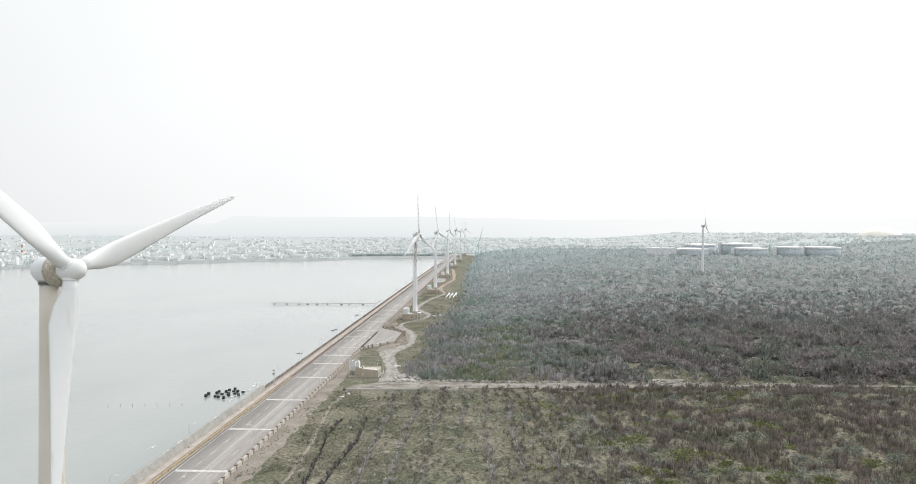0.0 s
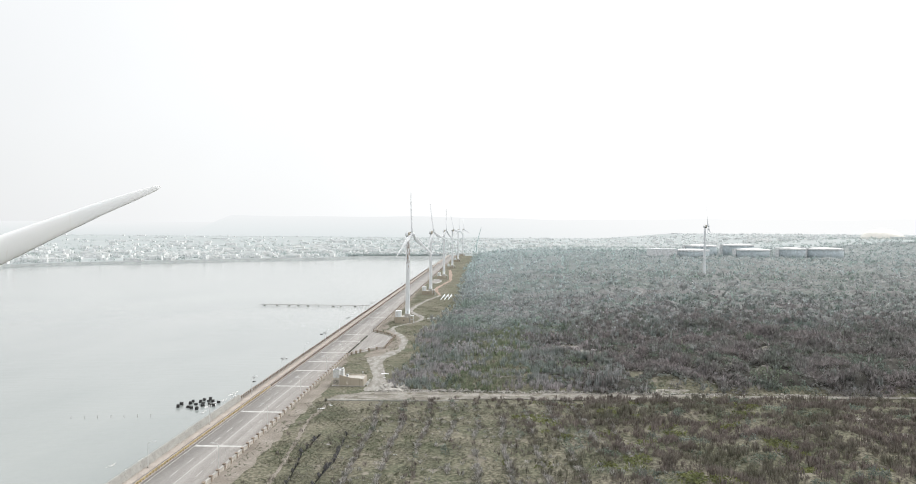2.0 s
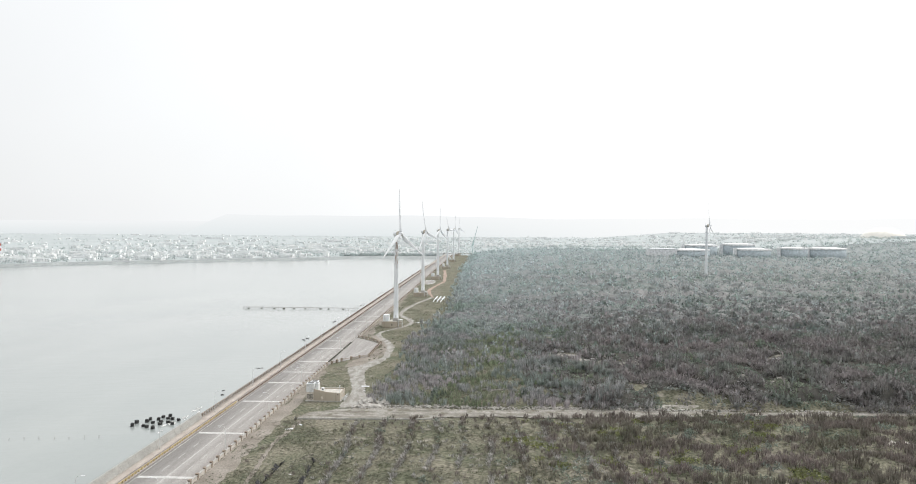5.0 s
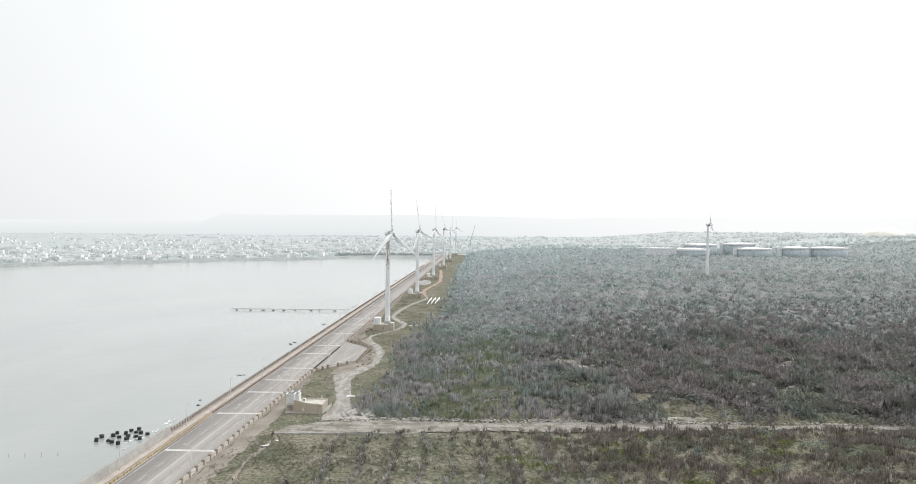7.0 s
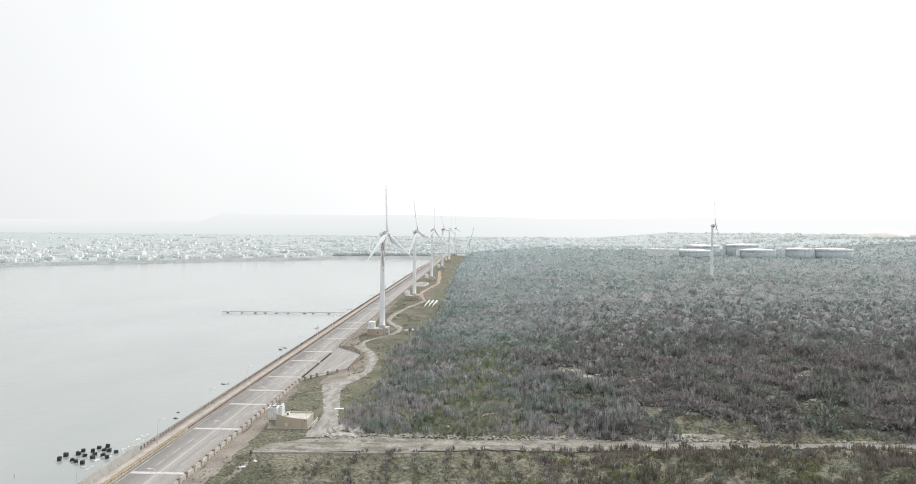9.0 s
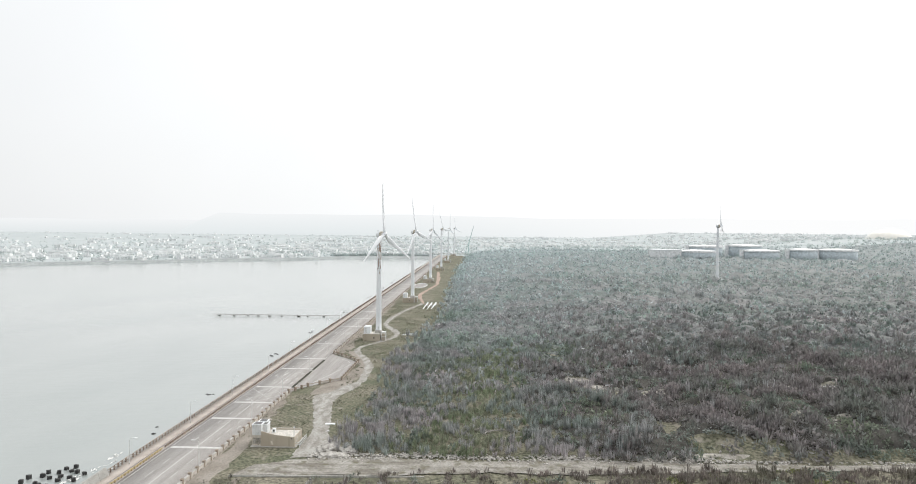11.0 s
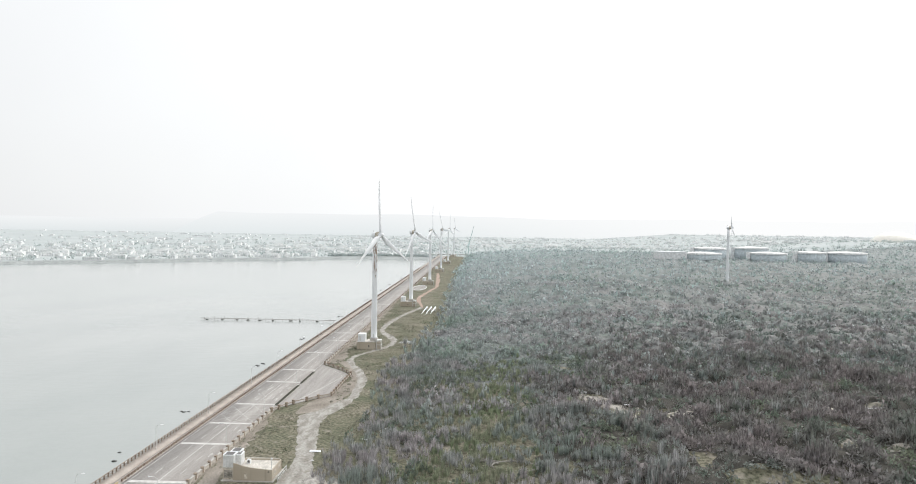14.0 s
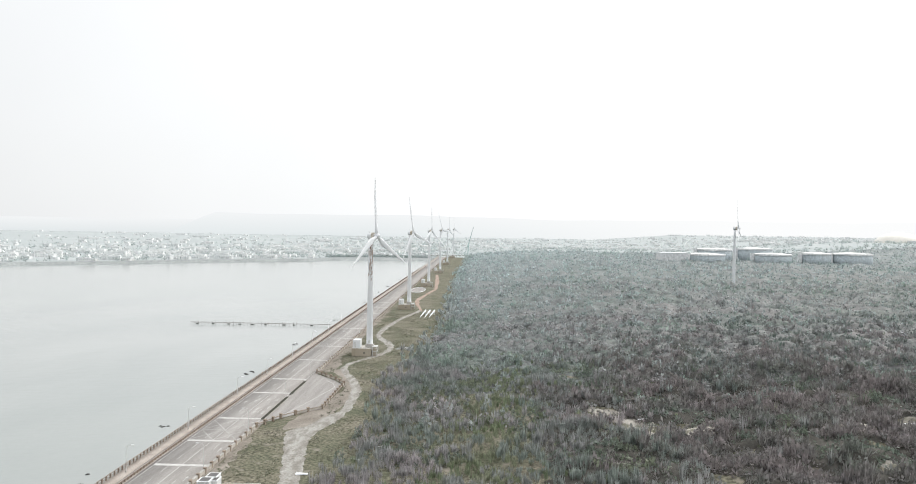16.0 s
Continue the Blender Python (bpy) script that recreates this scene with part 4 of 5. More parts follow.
# ---- street lamps ----
def street_lamp():
    t = thing("street_lamp", 0, 0, 0.1, "slim pale street lamp with curved arm", "street lamp", "street lamps along the road")
    part("base", boxed(-0.2, 0.2, -0.2, 0.2, 0, 0.4, bevel=0.03), M["concrete"], t)
    part("pole", tube(bmesh.new(), (0, 0, 0.4), (0, 0, 7.6), 0.11, 0.07, 8), M["lampgrey"], t)
    bm = bmesh.new()
    pp = [(0, 0, 7.6), (-0.25, 0, 8.1), (-0.8, 0, 8.4), (-1.6, 0, 8.5)]
    for a, b in zip(pp, pp[1:]):
        tube(bm, a, b, 0.06, 0.055, 6)
    arm = part("arm", bm, M["lampgrey"], t)
    part("lamp_head", boxed(-2.5, -1.5, -0.16, 0.16, 8.42, 8.58, bevel=0.04), M["white"], arm)
    return t


lamp = street_lamp()
RIGHT_LAMPS = [-410, -358, -308, -258.5, -206, -162.8, -112, -63.6, -14, 36, 86, 136, 186]
LEFT_LAMPS = [-410, -358, -308, -258, -210, -162.8, -108.7, -63.8, -14, 36, 86, 136, 186]
lamp.matrix_basis = pose(-20.6, -455, 0.1)
for y in RIGHT_LAMPS:
    copy_thing(lamp, pose(-20.6, y, 0.1))
for y in LEFT_LAMPS:
    copy_thing(lamp, pose(-43.3, y, 0.26, 0, 0, 180))

# ---- things in the sea ----
random.seed(5)


def block_bm(s, seed):
    rng = random.Random(seed)
    bm = bmesh.new()
    box(bm, -s, s, -s, s, 0, 2.2, bevel=0.2)
    for v in bm.verts:
        v.co += Vector((rng.uniform(-0.15, 0.15), rng.uniform(-0.15, 0.15), rng.uniform(-0.12, 0.12)))
    return bm


BLK = [finish("breakwater_block", block_bm(0.64, k), M["blackrock"]) for k in range(4)]
spots = [(-76, -259), (-75.2, -263), (-72.6, -253), (-72.2, -257.5), (-71, -262.5), (-69.3, -250), (-69.0, -254), (-69.0, -258), (-68.4, -265), (-66.5, -248), (-66.2, -252), (-66.2, -256), (-65.6, -261), (-65.3, -266.5), (-63.2, -252.5), (-63.0, -257.5), (-60.6, -254.5), (-60.4, -259.5)]
for k, (x, y) in enumerate(spots):
    ob = new("breakwater_block", BLK[k % 4])
    ob.matrix_basis = pose(x + random.uniform(-0.4, 0.4), y + random.uniform(-0.6, 0.6), -6.1 + random.uniform(-0.25, 0.35), random.uniform(-4, 4), random.uniform(-4, 4), random.uniform(0, 90))
    tagged(ob, "dark wet concrete block standing in shallow water", "breakwater block", "dark blocks off the sea wall")


def rock_mesh(seed, s):
    rng = random.Random(seed)
    bm = bmesh.new()
    bmesh.ops.create_icosphere(bm, subdivisions=2, radius=s)
    for v in bm.verts:
        v.co *= 1 + 0.35 * noise.noise(v.co * 1.1 + Vector((seed * 7.0, 0, 0)))
        v.co.z *= 0.7
    return finish("rock", bm, M["blackrock"])


ROCKS = [rock_mesh(k, 1.0) for k in range(3)]
for x, y, cnt in ((-58.5, -203.5, 2), (-60.5, -146, 4), (-60.0, -35, 5), (-59, 60, 4), (-58.5, 190, 4), (-58, 345, 5), (-58.8, 470, 4), (-59, 560, 4), (-58, 700, 4)):
    for k in range(cnt):
        ob = new("rock", ROCKS[k % 3])
        ob.matrix_basis = pose(x - 0.8 + random.uniform(-2.6, 1.0), y + random.uniform(-6, 6), -5.2, 0, 0, random.uniform(0, 360)) @ Matrix.Scale(random.uniform(0.6, 1.05), 4)
        tagged(ob, "dark wet rock at the foot of the dyke", "rock", "rocks along the dyke")

pier = thing("oyster_pier", -115, 156, -5, "long frail timber staging on stakes in the sea", "pier")
for k in range(40):
    xx = -58 + k * 2.95
    lean = random.uniform(-0.25, 0.25)
    part("stake", tube(bmesh.new(), (xx, random.uniform(-1.5, 1.5), -2), (xx + lean, 0, random.uniform(1.4, 3.4)), 0.2, 0.15, 5), M["timber"], pier)
for k in range(13):
    xx = -58 + k * 9
    part("rail", tube(bmesh.new(), (xx, 0, 1.3 + random.uniform(-0.15, 0.15)), (xx + 9, 0, 1.3 + random.uniform(-0.15, 0.15)), 0.2, 0.2, 5), M["timber"], pier)
for k in range(9):
    xx = -52 + k * 11.5 + random.uniform(-2, 2)
    part("float", boxed(xx, xx + random.uniform(1.2, 2.6), -0.8, 0.8, -0.15, 0.6, bevel=0.1), M["hedge"], pier)
for k in range(7):
    ob = new("stake", finish("stake", tube(bmesh.new(), (0, 0, -2), (random.uniform(-0.15, 0.15), 0, random.uniform(1.0, 2.0)), 0.09, 0.06, 6), M["timber"]))
    ob.matrix_basis = pose(-112 + k * 5.4, -285 + k * 0.7, -5)
    tagged(ob, "thin timber stake standing in the sea", "stake", "stakes in the sea")


# ---- far shore, town, tanks ----
rng = np.random.default_rng(11)


def house_mesh(w, d, h, pitched):
    bm = bmesh.new()
    box(bm, -w / 2, w / 2, -d / 2, d / 2, 0, h)
    if pitched:
        a = [bm.verts.new((x, y, h)) for x, y in ((-w / 2 - 0.4, -d / 2 - 0.4), (w / 2 + 0.4, -d / 2 - 0.4), (w / 2 + 0.4, d / 2 + 0.4), (-w / 2 - 0.4, d / 2 + 0.4))]
        r = [bm.verts.new((-w / 2 - 0.4, 0, h * 1.35)), bm.verts.new((w / 2 + 0.4, 0, h * 1.35))]
        for q in ((a[0], a[1], r[1], r[0]), (a[2], a[3], r[0], r[1]), (a[3], a[0], r[0]), (a[1], a[2], r[1])):
            bm.faces.new(q)
    else:
        box(bm, -w / 2 - 0.2, w / 2 + 0.2, -d / 2 - 0.2, d / 2 + 0.2, h, h + 0.8)
        box(bm, -w / 5, w / 8, -d / 5, d / 5, h + 0.8, h + 3.4)
    for fc in bm.faces:
        fc.normal_update()
        fc.material_index = int(fc.normal.z > 0.3)
    return bm


def house_kind(k):
    w, d, h = rng.uniform(12, 30), rng.uniform(9, 14), rng.uniform(5, 11)
    if k >= 6:
        w, h = rng.uniform(38, 70), rng.uniform(7, 10)
    wall = finish("wall", house_mesh(w, d, h, k % 2), M["housewhite"])
    wall.materials.append(M["houseroof"])
    wins = []
    for s in range(2 if h > 7 else 1):
        wins.append((w, d, s * 3.2 + 1.4))
    bm = bmesh.new()
    for _, _, z in wins:
        for i in range(max(2, int(w / 5))):
            x = -w / 2 + 2.5 + i * 5
            if x + 2 < w / 2:
                qbox(bm, x, x + 1.8, -d / 2 - 0.06, -d / 2 + 0.05, z, z + 1.5)
    return wall, finish("window_band", bm, M["glass"])


KINDS = [house_kind(k) for k in range(9)]


def house(x, y, z, rz, k):
    t = new("house", KINDS[k][0])
    t.matrix_basis = pose(x, y, z, 0, 0, rz)
    tagged(t, "pale low house in the far town", "house", "houses of the far town")
    w = new("window_band", KINDS[k][1])
    w.parent = t
    tagged(w, kind="stuff")


for k in range(298):
    x = rng.uniform(-1500, -150) if k < 238 else rng.uniform(-150, 1500)
    base = float(shore_y(x)) if x < -52 else 1800.0
    y = base + 25 + rng.exponential(560)
    if x > 0:
        y = max(y, 1900 + rng.uniform(0, 1100))
    if y < 3900:
        house(x, y, float(land_z(np.array(x), np.array(y))) - 0.3, rng.uniform(-25, 25), int(rng.integers(0, 9)))

bm = bmesh.new()
for k in range(1500):
    x = rng.uniform(-2700, 2300)
    y = (float(shore_y(x)) if x < -52 else 1900.0) + 120 + rng.exponential(1000)
    if y < 3980:
        z = float(land_z(np.array(x), np.array(y)))
        w, d, h = rng.uniform(7, 24), rng.uniform(8, 14), rng.uniform(3.5, 8)
        if k % 17 == 0:
            w, h = rng.uniform(50, 110), rng.uniform(6, 9)
        qbox(bm, x, x + w, y, y + d, z - 1, z + h)
for fc in bm.faces:
    fc.normal_update()
    fc.material_index = int(fc.normal.z > 0.5)
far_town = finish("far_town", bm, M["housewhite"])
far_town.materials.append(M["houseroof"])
tagged(new("far_town", far_town), "far roofs of the town in haze-pale tones", "town", "", "stuff")

chimney = thing("chimney", -1103, 1130, -3, "red and white banded chimney in far town", "chimney")
for k in range(6):
    part("band", lathe(bmesh.new(), [(2.2 - 0.12 * k, 6.0 * k), (2.2 - 0.12 * (k + 1), 6.0 * (k + 1))], 16), M["red"] if k % 2 else M["white"], chimney)


def tank(x, y, z, r, h):
    t = thing("storage_tank", x, y, z, "huge grey oil storage tank with white rim", "storage tank", "tanks beyond the woods")
    part("shell", lathe(bmesh.new(), [(r, 0), (r, h)], 64), M["tankside"], t, "", True)
    part("rim", lathe(bmesh.new(), [(r + 0.2, h - 2.6), (r + 1.0, h - 2.4), (r + 1.0, h + 0.6), (r - 1.5, h + 0.8)], 64), M["tanktop"], t, "white wind girder and roof rim")
    part("roof", lathe(bmesh.new(), [(r - 1.5, h + 0.6), (r * 0.5, h + 2.2), (0.5, h + 3.0)], 64), M["tanktop"], t)
    s = part("stair_tower", boxed(-r - 7, -r - 0.5, -8, -2, 0, h + 1.5), M["tanktop"], t, "white stair tower")
    return t


# ---- vegetation ----
def kites(nk, spread, height, width, seed, lean=0.5):
    """A feathery shrub: upright narrow sprays rising from one root."""
    r = np.random.default_rng(seed)
    v, f = [], []
    for k in range(nk):
        a = r.uniform(0, 2 * np.pi)
        d = np.array([np.cos(a), np.sin(a)])
        b = d * spread * 0.55 * np.sqrt(r.uniform(0, 1))
        t = b + d * spread * lean * r.uniform(0.2, 1)
        h0, h1 = height * r.uniform(0.0, 0.3), height * r.uniform(0.55, 1.0)
        side = np.array([-d[1], d[0]]) * width * r.uniform(0.6, 1.3)
        m = b + (t - b) * 0.45
        hm = h0 + (h1 - h0) * r.uniform(0.35, 0.6)
        i = len(v)
        v += [(b[0], b[1], h0), (m[0] + side[0], m[1] + side[1], hm), (t[0], t[1], h1), (m[0] - side[0], m[1] - side[1], hm)]
        f.append((i, i + 1, i + 2, i + 3))
    return np.array(v), np.array(f)


def leafball(nk, rad, height, leaf, seed):
    """A rounded bush: many small leaf clumps set at all angles over an uneven dome."""
    r = np.random.default_rng(seed)
    v, f = [], []
    lob = r.uniform(0, 6.28, 3)
    for k in range(nk):
        a, e = r.uniform(0, 2 * np.pi), np.arcsin(r.uniform(0.02, 1))
        q = r.uniform(0.72, 1.08) * (1 + 0.18 * np.sin(3 * a + lob[0]) + 0.12 * np.sin(5 * a + lob[1]))
        c = np.array([np.cos(a) * np.cos(e) * rad * q, np.sin(a) * np.cos(e) * rad * q, np.sin(e) * height * q])
        u = r.normal(size=3)
        u /= np.linalg.norm(u)
        w = np.cross(u, r.normal(size=3))
        w /= np.linalg.norm(w)
        s = leaf * r.uniform(0.6, 1.3)
        i = len(v)
        v += list(c + np.array([-u * s, w * s * 0.6, u * s, -w * s * 0.6]))
        f.append((i, i + 1, i + 2, i + 3))
    return np.array(v), np.array(f)


def scatter(name, P, temps, smin, smax, mat, label, category, seed, hmul=None):
    """Plants set out at the points P, as one mesh."""
    r = np.random.default_rng(seed)
    pick = r.integers(0, len(temps), len(P))
    V, F, off = [], [], 0
    for k, (tv, tf) in enumerate(temps):
        p = P[pick == k]
        n = len(p)
        if not n:
            continue
        a, s = r.uniform(0, 2 * np.pi, n), r.uniform(smin, smax, n)
        hz = s * (1 if hmul is None else hmul[pick == k])
        c, q = np.cos(a) * s, np.sin(a) * s
        x = c[:, None] * tv[:, 0] - q[:, None] * tv[:, 1] + p[:, 0:1]
        y = q[:, None] * tv[:, 0] + c[:, None] * tv[:, 1] + p[:, 1:2]
        z = hz[:, None] * tv[:, 2] + p[:, 2:3]
        V.append(np.stack([x, y, z], -1).reshape(-1, 3))
        F.append((tf[None] + (np.arange(n) * len(tv))[:, None, None]).reshape(-1, 4) + off)
        off += n * len(tv)
    return mesh_np(name, np.vstack(V), np.vstack(F), mat, label, category, "stuff")


def wave2(x, y, s, seed):
    """Smooth wandering value between about -1 and 1."""
    r = np.random.default_rng(seed)
    out = 0
    for k in range(6):
        a, w, p = r.uniform(0, 2 * np.pi), r.uniform(0.6, 1.6) * 2 * np.pi / s, r.uniform(0, 6.28)
        out = out + np.sin((x * np.cos(a) + y * np.sin(a)) * w + p + 0.8 * np.sin((x * np.sin(a) - y * np.cos(a)) * w * 0.6))
    return out / 3.2


def mounds(x, y, s, seed):
    """Rounded clumps of growth on a jittered net: how far up its dome a point lies (0 to 1), and a number of the clump's own."""
    def chance(i, j, k):
        return np.abs(np.sin(i * 127.1 + j * 311.7 + k * 74.7 + seed * 13.3) * 43758.5453) % 1
    u, w = x / (1.6 * s) + 0.35 * np.sin(y / s * 0.7), y / s
    i0, j0 = np.floor(u), np.floor(w)
    best, own = np.full(np.shape(x), 9.0), np.zeros(np.shape(x))
    for a in (-1, 0, 1):
        for b in (-1, 0, 1):
            i, j = i0 + a, j0 + b
            d = np.hypot(i + chance(i, j, 1) - u, j + chance(i, j, 2) - w) / (0.75 + 0.5 * chance(i, j, 3))
            hit = d < best
            best, own = np.where(hit, d, best), np.where(hit, chance(i, j, 4), own)
    return np.sqrt(np.clip(1 - (best / 0.78) ** 2, 0, 1)), own


EDGE = np.array([(-240, 16), (-214, 17), (-178, 21), (-139, 19.5), (-80, 16), (20, 22), (112, 30), (240, 34), (361, 30), (694, 26), (1336, 32), (1600, 36)], float)


def forest_points(x0, x1, y0, y1, per, seed, clear=True):
    r = np.random.default_rng(seed)
    n = int((x1 - x0) * (y1 - y0) / per)
    x, y = r.uniform(x0, x1, n), r.uniform(y0, y1, n)
    keep = x > np.interp(y, EDGE[:, 0], EDGE[:, 1]) - 3 + r.exponential(7.5, n)
    keep &= y > -243 + 4 * wave2(x, y * 0, 60, 2) + r.uniform(-1, 1, n) * 2
    keep &= x < 200 + (y + 600) * 0.75
    keep &= ((x - 77) / 7) ** 2 + ((y + 225) / 5.5) ** 2 > 1
    if clear:
        for px, py, a, b in PATCH:
            keep &= ((x - px) / a) ** 2 + ((y - py) / b) ** 2 > r.uniform(0.3, 1.35, n)
        keep &= ~((np.abs(x - 160) < 15) & (y < -231) & (r.uniform(0, 1, n) < 0.8))
    x, y = x[keep], y[keep]
    return np.c_[x, y, land_z(x, y)]


CAS = [kites(30, 1.5, 3.7, 0.115, 40 + k, 0.5) for k in range(6)]
BSH = [leafball(28, 1.7, 2.3, 0.5, 60 + k) for k in range(5)]
MID = [kites(20, 2.1, 4.8, 0.28, 80 + k, 0.5) for k in range(5)] + [leafball(26, 2.3, 4.0, 0.85, 90 + k) for k in range(4)]
LOWB = [kites(22, 1.7, 2.7, 0.15, 170 + k, 0.8) for k in range(3)]
FAR = [leafball(11, 4.6, 6.8, 1.7, 100 + k) for k in range(5)]
MID2 = [leafball(17, 3.2, 5.2, 1.1, 110 + k) for k in range(4)]

P = forest_points(14, 420, -246, 110, 5.1, 1)
P = P[P[:, 1] + 45 * wave2(P[:, 0], P[:, 1], 130, 77) + np.random.default_rng(6).normal(0, 50, len(P)) < -50]
dome_h, own = mounds(P[:, 0], P[:, 1], 9.0, 1)
r = np.random.default_rng(7)
inland = np.clip((P[:, 0] - 55) / 70, 0, 1)
ok = r.uniform(0, 1, len(P)) < np.where(dome_h > 0.2, 1.0, 1 - 0.72 * inland)
P, dome_h, own, inland = P[ok], dome_h[ok], own[ok], inland[ok]
hm = np.clip(1 + 0.3 * wave2(P[:, 0], P[:, 1], 22, 5), 0.5, 1.5) * ((1 - inland) * (0.75 + 0.35 * dome_h) + inland * (0.30 + 1.0 * dome_h) * (0.7 + 0.6 * own))
mixv = wave2(P[:, 0], P[:, 1], 55, 3) + 1.1 * (own - 0.5) + r.normal(0, 0.25, len(P)) + 0.25 * np.clip((80 - P[:, 0]) / 40, 0, 1)
mid_line = 66 + 0.085 * (P[:, 1] + 205) + 5 * wave2(P[:, 0], P[:, 1], 45, 24)
band = np.exp(-((P[:, 0] - mid_line) / 15) ** 2) * np.clip((70 - P[:, 1]) / 130, 0, 1)
gr = r.uniform(0, 1, len(P)) < 0.92 * band * (1 + 0.45 * wave2(P[:, 0], P[:, 1], 22, 25)) + 0.04
B = (mixv <= -0.42) & ~gr
brown = ~B & (r.uniform(0, 1, len(P)) < 0.9 * np.clip((P[:, 0] - 95 + 18 * wave2(P[:, 0], P[:, 1], 60, 21)) / 50, 0, 1))
gr &= ~brown
A = ~gr & ~B & ~brown
scatter("brown_thicket", P[brown], BSH[:3] + LOWB, 0.95, 1.75, M["brownleaf"], "mounded brown salt-burnt scrub", "thicket", 23, hm[brown])
scatter("green_thicket", P[gr], CAS, 0.5, 1.0, M["greencas"], "greener strip of young feathery casuarina", "thicket", 22, hm[gr])
scatter("casuarina_thicket", P[A], CAS, 0.7, 1.3, M["casuarina"], "thick stand of grey-brown feathery young casuarina", "thicket", 12, hm[A])
scatter("shrub_thicket", P[B], BSH, 0.6, 1.25, M["bush"], "dark green rounded shrubs among the casuarina", "shrubs", 13, hm[B])


def zone(x1, ya, yb, per, seed, temps, mat, dark, inland, name, label, lo, hi, amp, wl, cell):
    """A belt of wood whose borders interlock with its neighbours."""
    P = forest_points(16, x1, ya - 150, yb + 150, per, seed, ya < 0)
    jit = 45 * wave2(P[:, 0], P[:, 1], 130, 77) + np.random.default_rng(seed).normal(0, 18 if ya < 0 else 75, len(P))
    yy = P[:, 1] + jit
    yy = yy + (np.random.default_rng(seed + 5).normal(0, 40, len(P)) if ya < 0 else 0)
    P = P[(yy > ya) & (yy < yb)]
    dome_h, own = mounds(P[:, 0], P[:, 1], cell, 1)
    r = np.random.default_rng(seed + 60)
    ok = r.uniform(0, 1, len(P)) < 0.4 + 0.6 * (dome_h > 0.25)
    P, dome_h, own = P[ok], dome_h[ok], own[ok]
    hm = np.clip(1 + 0.5 * amp * wave2(P[:, 0], P[:, 1], wl, 6), 0.5, 1.6) * (0.42 + 0.75 * dome_h) * (0.75 + 0.5 * own)
    # Darker stock takes over inland, where the haze painted into the leaves thins.
    dusk = r.uniform(0, 1, len(P)) < np.clip((P[:, 0] - 70) / inland, 0, 0.9) * (0.55 + 0.9 * own)
    scatter(name, P[~dusk], temps, lo, hi, mat, label, "woodland", seed + 30, hm[~dusk])
    scatter(name, P[dusk], temps, lo, hi, dark, "less hazed brown-green trees among the " + name.replace("_", " "), "woodland", seed + 31, hm[dusk])


def canopy(name, x0, x1, ya, yb, cell, height, amp, wl, clump, mat, label):
    """The lumpy closed roof of a belt of wood, just under its topmost sprigs."""
    xs, ys = np.arange(x0, x1, cell), np.arange(ya, yb + 0.1, cell)
    X, Y = np.meshgrid(xs, ys)
    r = np.random.default_rng(int(ya) + 500)
    X = X + r.uniform(-0.35, 0.35, X.shape) * cell
    Y = Y + r.uniform(-0.35, 0.35, Y.shape) * cell * np.where((Y > ya) & (Y < yb - cell), 1, 0)
    dome_h, own = mounds(X, Y, clump, 1)
    h = height * np.clip(1 + 0.5 * amp * wave2(X, Y, wl, 6), 0.5, 1.6) * (0.62 + 0.15 * r.uniform(-1, 1, X.shape)) * (0.25 + 1.05 * dome_h) * (0.75 + 0.5 * own)
    inside = np.clip((X - np.interp(Y, EDGE[:, 0], EDGE[:, 1]) - 8) / 14, 0, 1) * np.clip((Y - ya) / (6 if ya < -200 else 120 if ya < 0 else 24), 0, 1)
    if ya < -200:
        inside = inside * np.clip((X - x0) / 40, 0, 1) * np.clip((yb - Y) / 60, 0, 1) * (dome_h > 0.12) * ((np.abs(X - 160) > 18) | (Y > -227)) * np.clip((Y + 238 - 4 * wave2(X, Y * 0, 60, 2)) / 5, 0, 1)
        for px, py, a, b in PATCH:
            inside = inside * np.clip(((X - px) / a) ** 2 + ((Y - py) / b) ** 2 - 0.8, 0, 1)
    Z = land_z(X, Y) - 0.8 + (h + 0.8) * inside
    ny, nx = X.shape
    ii = (np.arange(ny - 1)[:, None] * nx + np.arange(nx - 1)[None, :]).ravel()
    F = np.c_[ii, ii + 1, ii + nx + 1, ii + nx]
    V = np.c_[X.ravel(), Y.ravel(), Z.ravel()]
    cx, cy = V[F][:, :, 0].mean(1), V[F][:, :, 1].mean(1)
    F = F[(cx > np.interp(cy, EDGE[:, 0], EDGE[:, 1]) + 6) & (cx < 215 + (cy + 600) * 0.75)]
    mesh_np(name, V, F, mat, label, "woodland", "stuff")


# Dark sheet added below the leaves to stand for shade between mounds.
canopy("thicket_canopy", 75, 330, -243, -60, 1.5, 2.1, 0.3, 22, 9.0, M["under"], "dark undergrowth sheet standing for shade in mounded scrub")
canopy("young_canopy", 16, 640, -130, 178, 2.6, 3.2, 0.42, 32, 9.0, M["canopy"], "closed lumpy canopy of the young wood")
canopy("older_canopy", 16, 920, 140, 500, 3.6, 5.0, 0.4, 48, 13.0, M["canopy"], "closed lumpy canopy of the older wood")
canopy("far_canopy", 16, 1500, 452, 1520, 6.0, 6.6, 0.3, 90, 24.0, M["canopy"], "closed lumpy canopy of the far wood")
